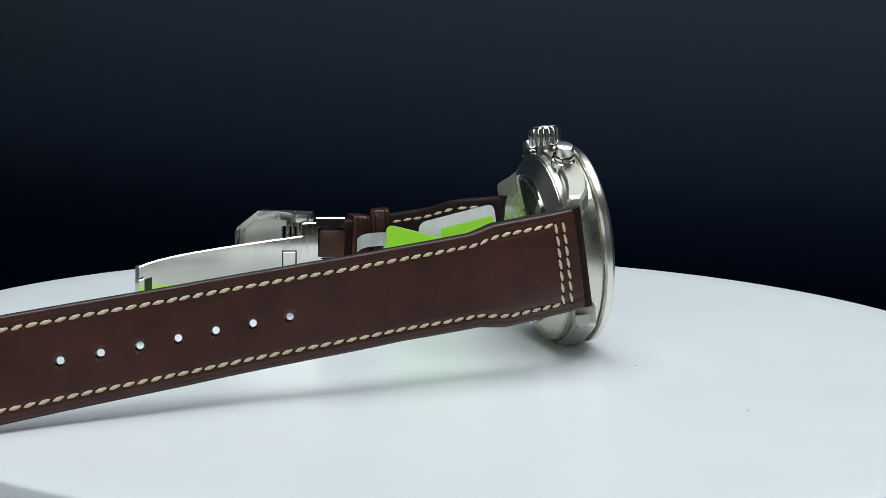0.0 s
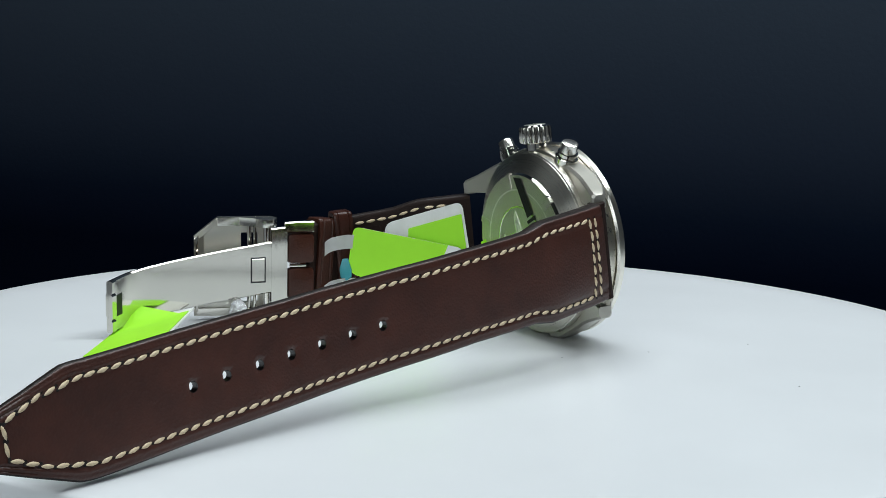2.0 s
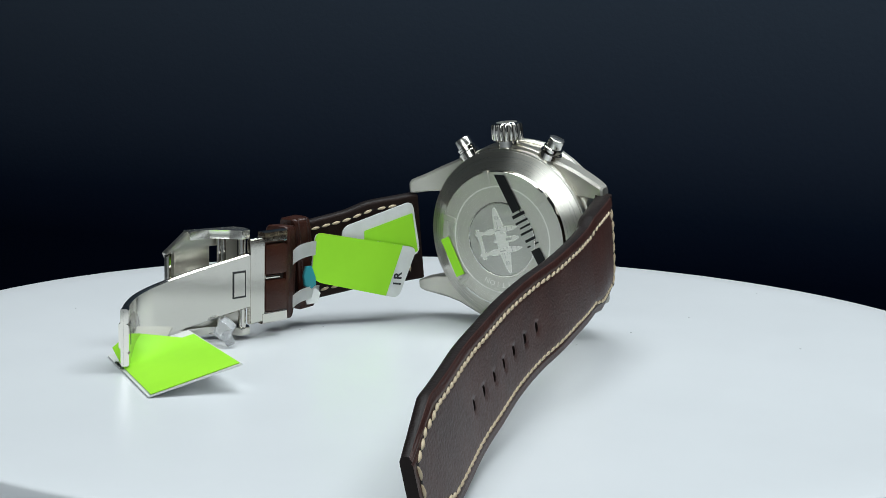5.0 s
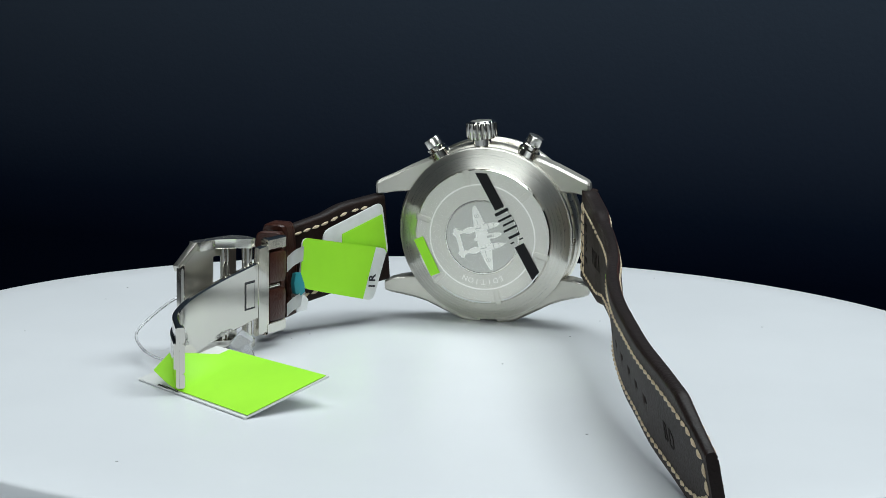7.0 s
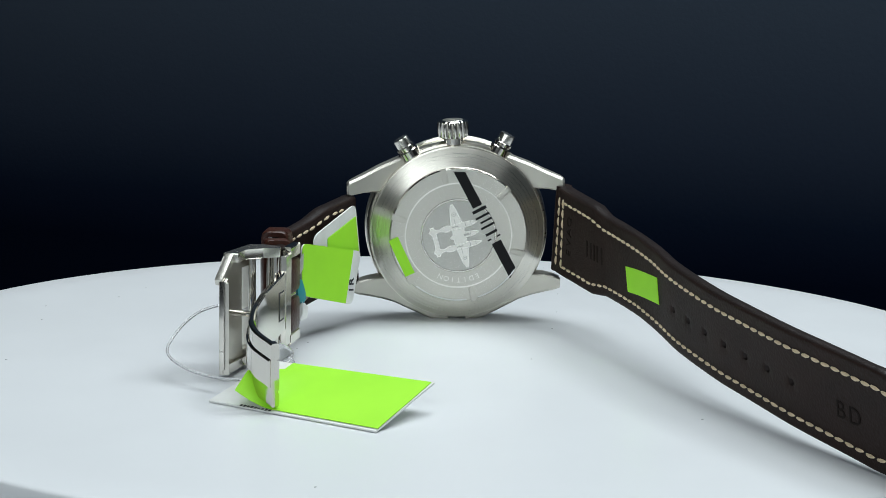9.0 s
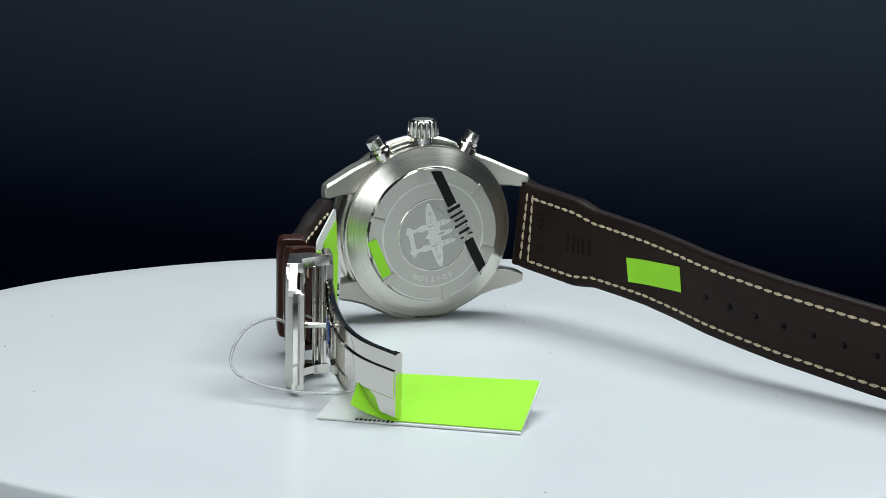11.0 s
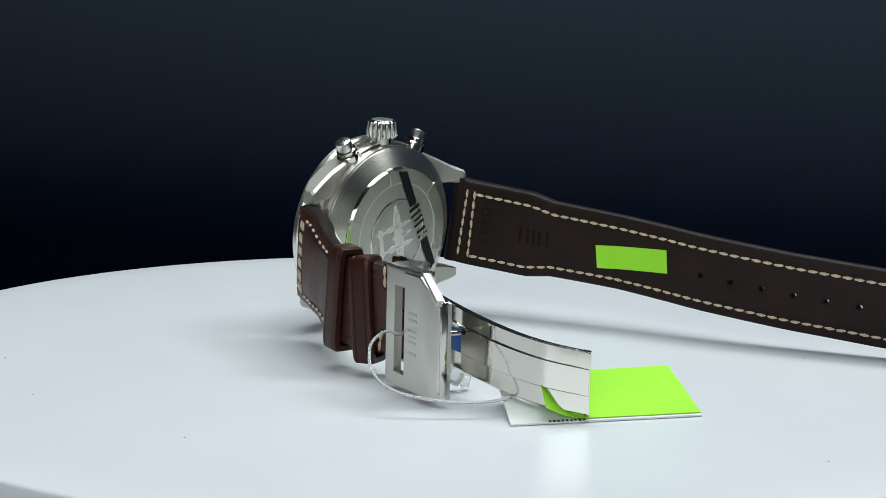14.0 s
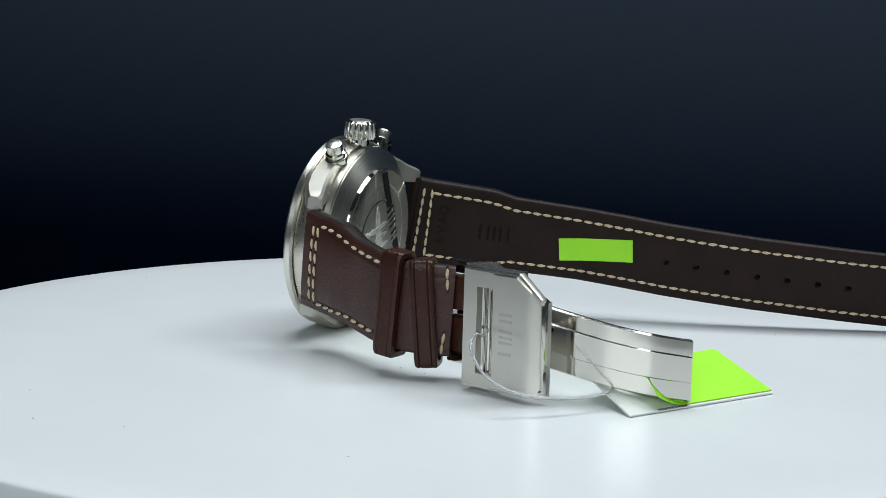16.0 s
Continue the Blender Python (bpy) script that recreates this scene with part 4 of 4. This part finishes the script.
def cut_card(q, thick, cover, radii):
    """A flat card with rounded corners, cut from part of a quad (u0, u1, v0, v1)."""
    u0, u1, v0, v1 = cover
    at = lambda u, v: q[0] * (1 - u) * (1 - v) + q[1] * u * (1 - v) + q[2] * u * v + q[3] * (1 - u) * v
    c = [at(u0, v0), at(u1, v0), at(u1, v1), at(u0, v1)]
    rim = []
    for k in range(4):
        p, a_, b_ = c[k], (c[k - 1] - c[k]).normalized(), (c[(k + 1) % 4] - c[k]).normalized()
        for i in range(7):
            f = i / 6
            rim.append(p + a_ * radii[k] * (1 - f) ** 2 + b_ * radii[k] * f ** 2)
    n_ = (c[1] - c[0]).cross(c[3] - c[0]).normalized()
    if n_.z < 0:
        n_ = -n_
    bm = bmesh.new()
    lo, hi = [bm.verts.new(p) for p in rim], [bm.verts.new(p + n_ * thick) for p in rim]
    mid = sum(c, Vector()) / 4
    ml, mh = bm.verts.new(mid), bm.verts.new(mid + n_ * thick)
    for k in range(len(rim)):
        j = (k + 1) % len(rim)
        bm.faces.new((lo[j], lo[k], ml))
        bm.faces.new((hi[k], hi[j], mh))
        bm.faces.new((lo[k], lo[j], hi[j], hi[k]))
    return bm


TN, TT = Vector((0.83, -0.558, 0)), Vector((0.558, 0.83, 0))


def on_tag(n_, k, z):
    p = TN * n_ + TT * k
    return (p.x, p.y, z)


hang_tag("white tag with neon green label hanging on the strap", [on_tag(-23.6, -18.8, 21.4), on_tag(-23.4, 6.8, 16.6), on_tag(-22.8, 1.8, 5.2), on_tag(-23.0, -20.2, 10.6)],
         (0.0, 0.85, 0.0, 1.0), "IR")
hang_tag("white tag behind another, half covered by neon green label", [on_tag(-24.9, -11.5, 22.0), on_tag(-24.6, 6.0, 27.4), on_tag(-24.4, 8.2, 15.2), on_tag(-24.9, -12.2, 9.8)],
         (0.3, 0.97, 0.22, 0.95), "")


def tag_loop():
    t = thing("tag_band", (-33, -4, 5), "white paper band looped round the strap keeper", "paper band")
    for z0, z1 in ((19.4, 16.2), (9.4, 6.6)):
        path = spline([(-30.6, -1.5), (-30.9, -4.5), (-31.6, -8.0), (-32.6, -9.4)], 6)
        bm = bmesh.new()
        g = []
        for i, p in enumerate(path):
            u = i / (len(path) - 1)
            g.append([bm.verts.new((p.x + 1.2, p.y, z + 0.8 * math.sin(u * 3) - 1.5 * u)) for z in (z0, (z0 + z1) / 2, z1)])
        for p, q in zip(g, g[1:]):
            for k in (0, 1):
                bm.faces.new((p[k], p[k + 1], q[k + 1], q[k]))
        bmesh.ops.solidify(bm, geom=bm.faces[:], thickness=0.25)
        part("band", bm, CARD, t)
    bm = bmesh.new()
    add_prism(bm, pose(-30.6, -4.4, 11.4, 84, 8, 50), [(-0.9, 2.4), (0.4, 2.7), (1.6, 0.3), (1.9, -1.4), (0.9, -2.4), (-0.6, -2.0), (-1.2, 0.2)], -0.7, 0.7, 0.25)
    part("teal_tab", bm, TEAL, t, "small teal plastic tab")
    bm = bmesh.new()
    add_prism(bm, pose(-30.2, -4.2, 8.0, 80, 4, 50), [(-1.6, 0.6), (1.4, 1.0), (2.4, 0.0), (1.8, -2.2), (-0.6, -2.6)], -0.25, 0.25)
    part("paper_fold", bm, CARD, t, "folded white end of the band")


tag_loop()


def table_card():
    A, B, C_, D_ = Vector((-48.6, -50.5, 0.1)), Vector((-21.4, -72.4, 0.1)), Vector((-10.0, -59.8, 5.0)), Vector((-37.0, -39.4, 4.6))
    t = thing("paper_card", (-29, -55, 0), "white card with neon green sticker lying on the turntable", "card")
    part("card", sheet([A, B, C_, D_], 0.35, 12), CARD, t, sharp=40)
    at = lambda u, v: A * (1 - u) * (1 - v) + B * u * (1 - v) + C_ * u * v + D_ * (1 - u) * v
    part("green_sticker", sheet([at(0.17, 0.03), at(1.0, 0.03), at(0.99, 0.98), at(0.14, 0.98)], 0.12, 20,
                                lambda u, v: 0.45 + 4.4 * max(0, 1 - u / 0.24) ** 1.6 * max(0, 1 - abs(v - 0.25) / 0.6)), NEON, t, "neon green sticker, curled at one end", sharp=60)
    n_ = (B - A).cross(D_ - A).normalized()
    rnd = random.Random(3)
    for i in range(9):
        u = 0.20 + i * 0.022
        bm = bmesh.new()
        add_box(bm, axes(at(u, 0.015) + n_ * 0.42, (B - A).normalized(), n_.cross((B - A).normalized()), n_), 0.45, rnd.uniform(0.4, 0.8), 0.04)
        part("print_bar", bm, INK, t, smooth=False)


table_card()


def security_string():
    t = thing("security_string", (-47, -32, 0), "clear nylon loop from the buckle to the card", "string")
    bm = bmesh.new()
    add_tube(bm, spline([(-35.5, -18.4, 10.2), (-39.6, -21.4, 12.0), (-42.9, -22.6, 11.0), (-46.4, -21.8, 12.0), (-51.4, -22.4, 10.4), (-55.4, -26.0, 7.0), (-56.4, -31.4, 4.6), (-52.5, -38.0, 3.1),
                         (-47.0, -43.8, 2.8), (-42.0, -45.8, 3.0), (-38.0, -46.2, 3.8)], 10), 0.28, 8)
    part("cord", bm, NYLON, t)
    bm = bmesh.new()
    add_box(bm, pose(-35.2, -29.6, 3.6, 20, 35, 20), 3.4, 2.6, 4.4, 0.9)
    add_box(bm, pose(-33.6, -30.6, 2.0, 10, -25, 40), 2.0, 1.6, 3.0, 0.5)
    part("fastener", bm, NYLON, t, "translucent plastic fastener")


security_string()


def motions():
    times = [i * 0.5 for i in range(33)]
    for ob, rest in MOVING:
        walk(ob, [(t, pose(0, 0, 0, 0, 0, angle_at(t)) @ rest) for t in times])


motions()
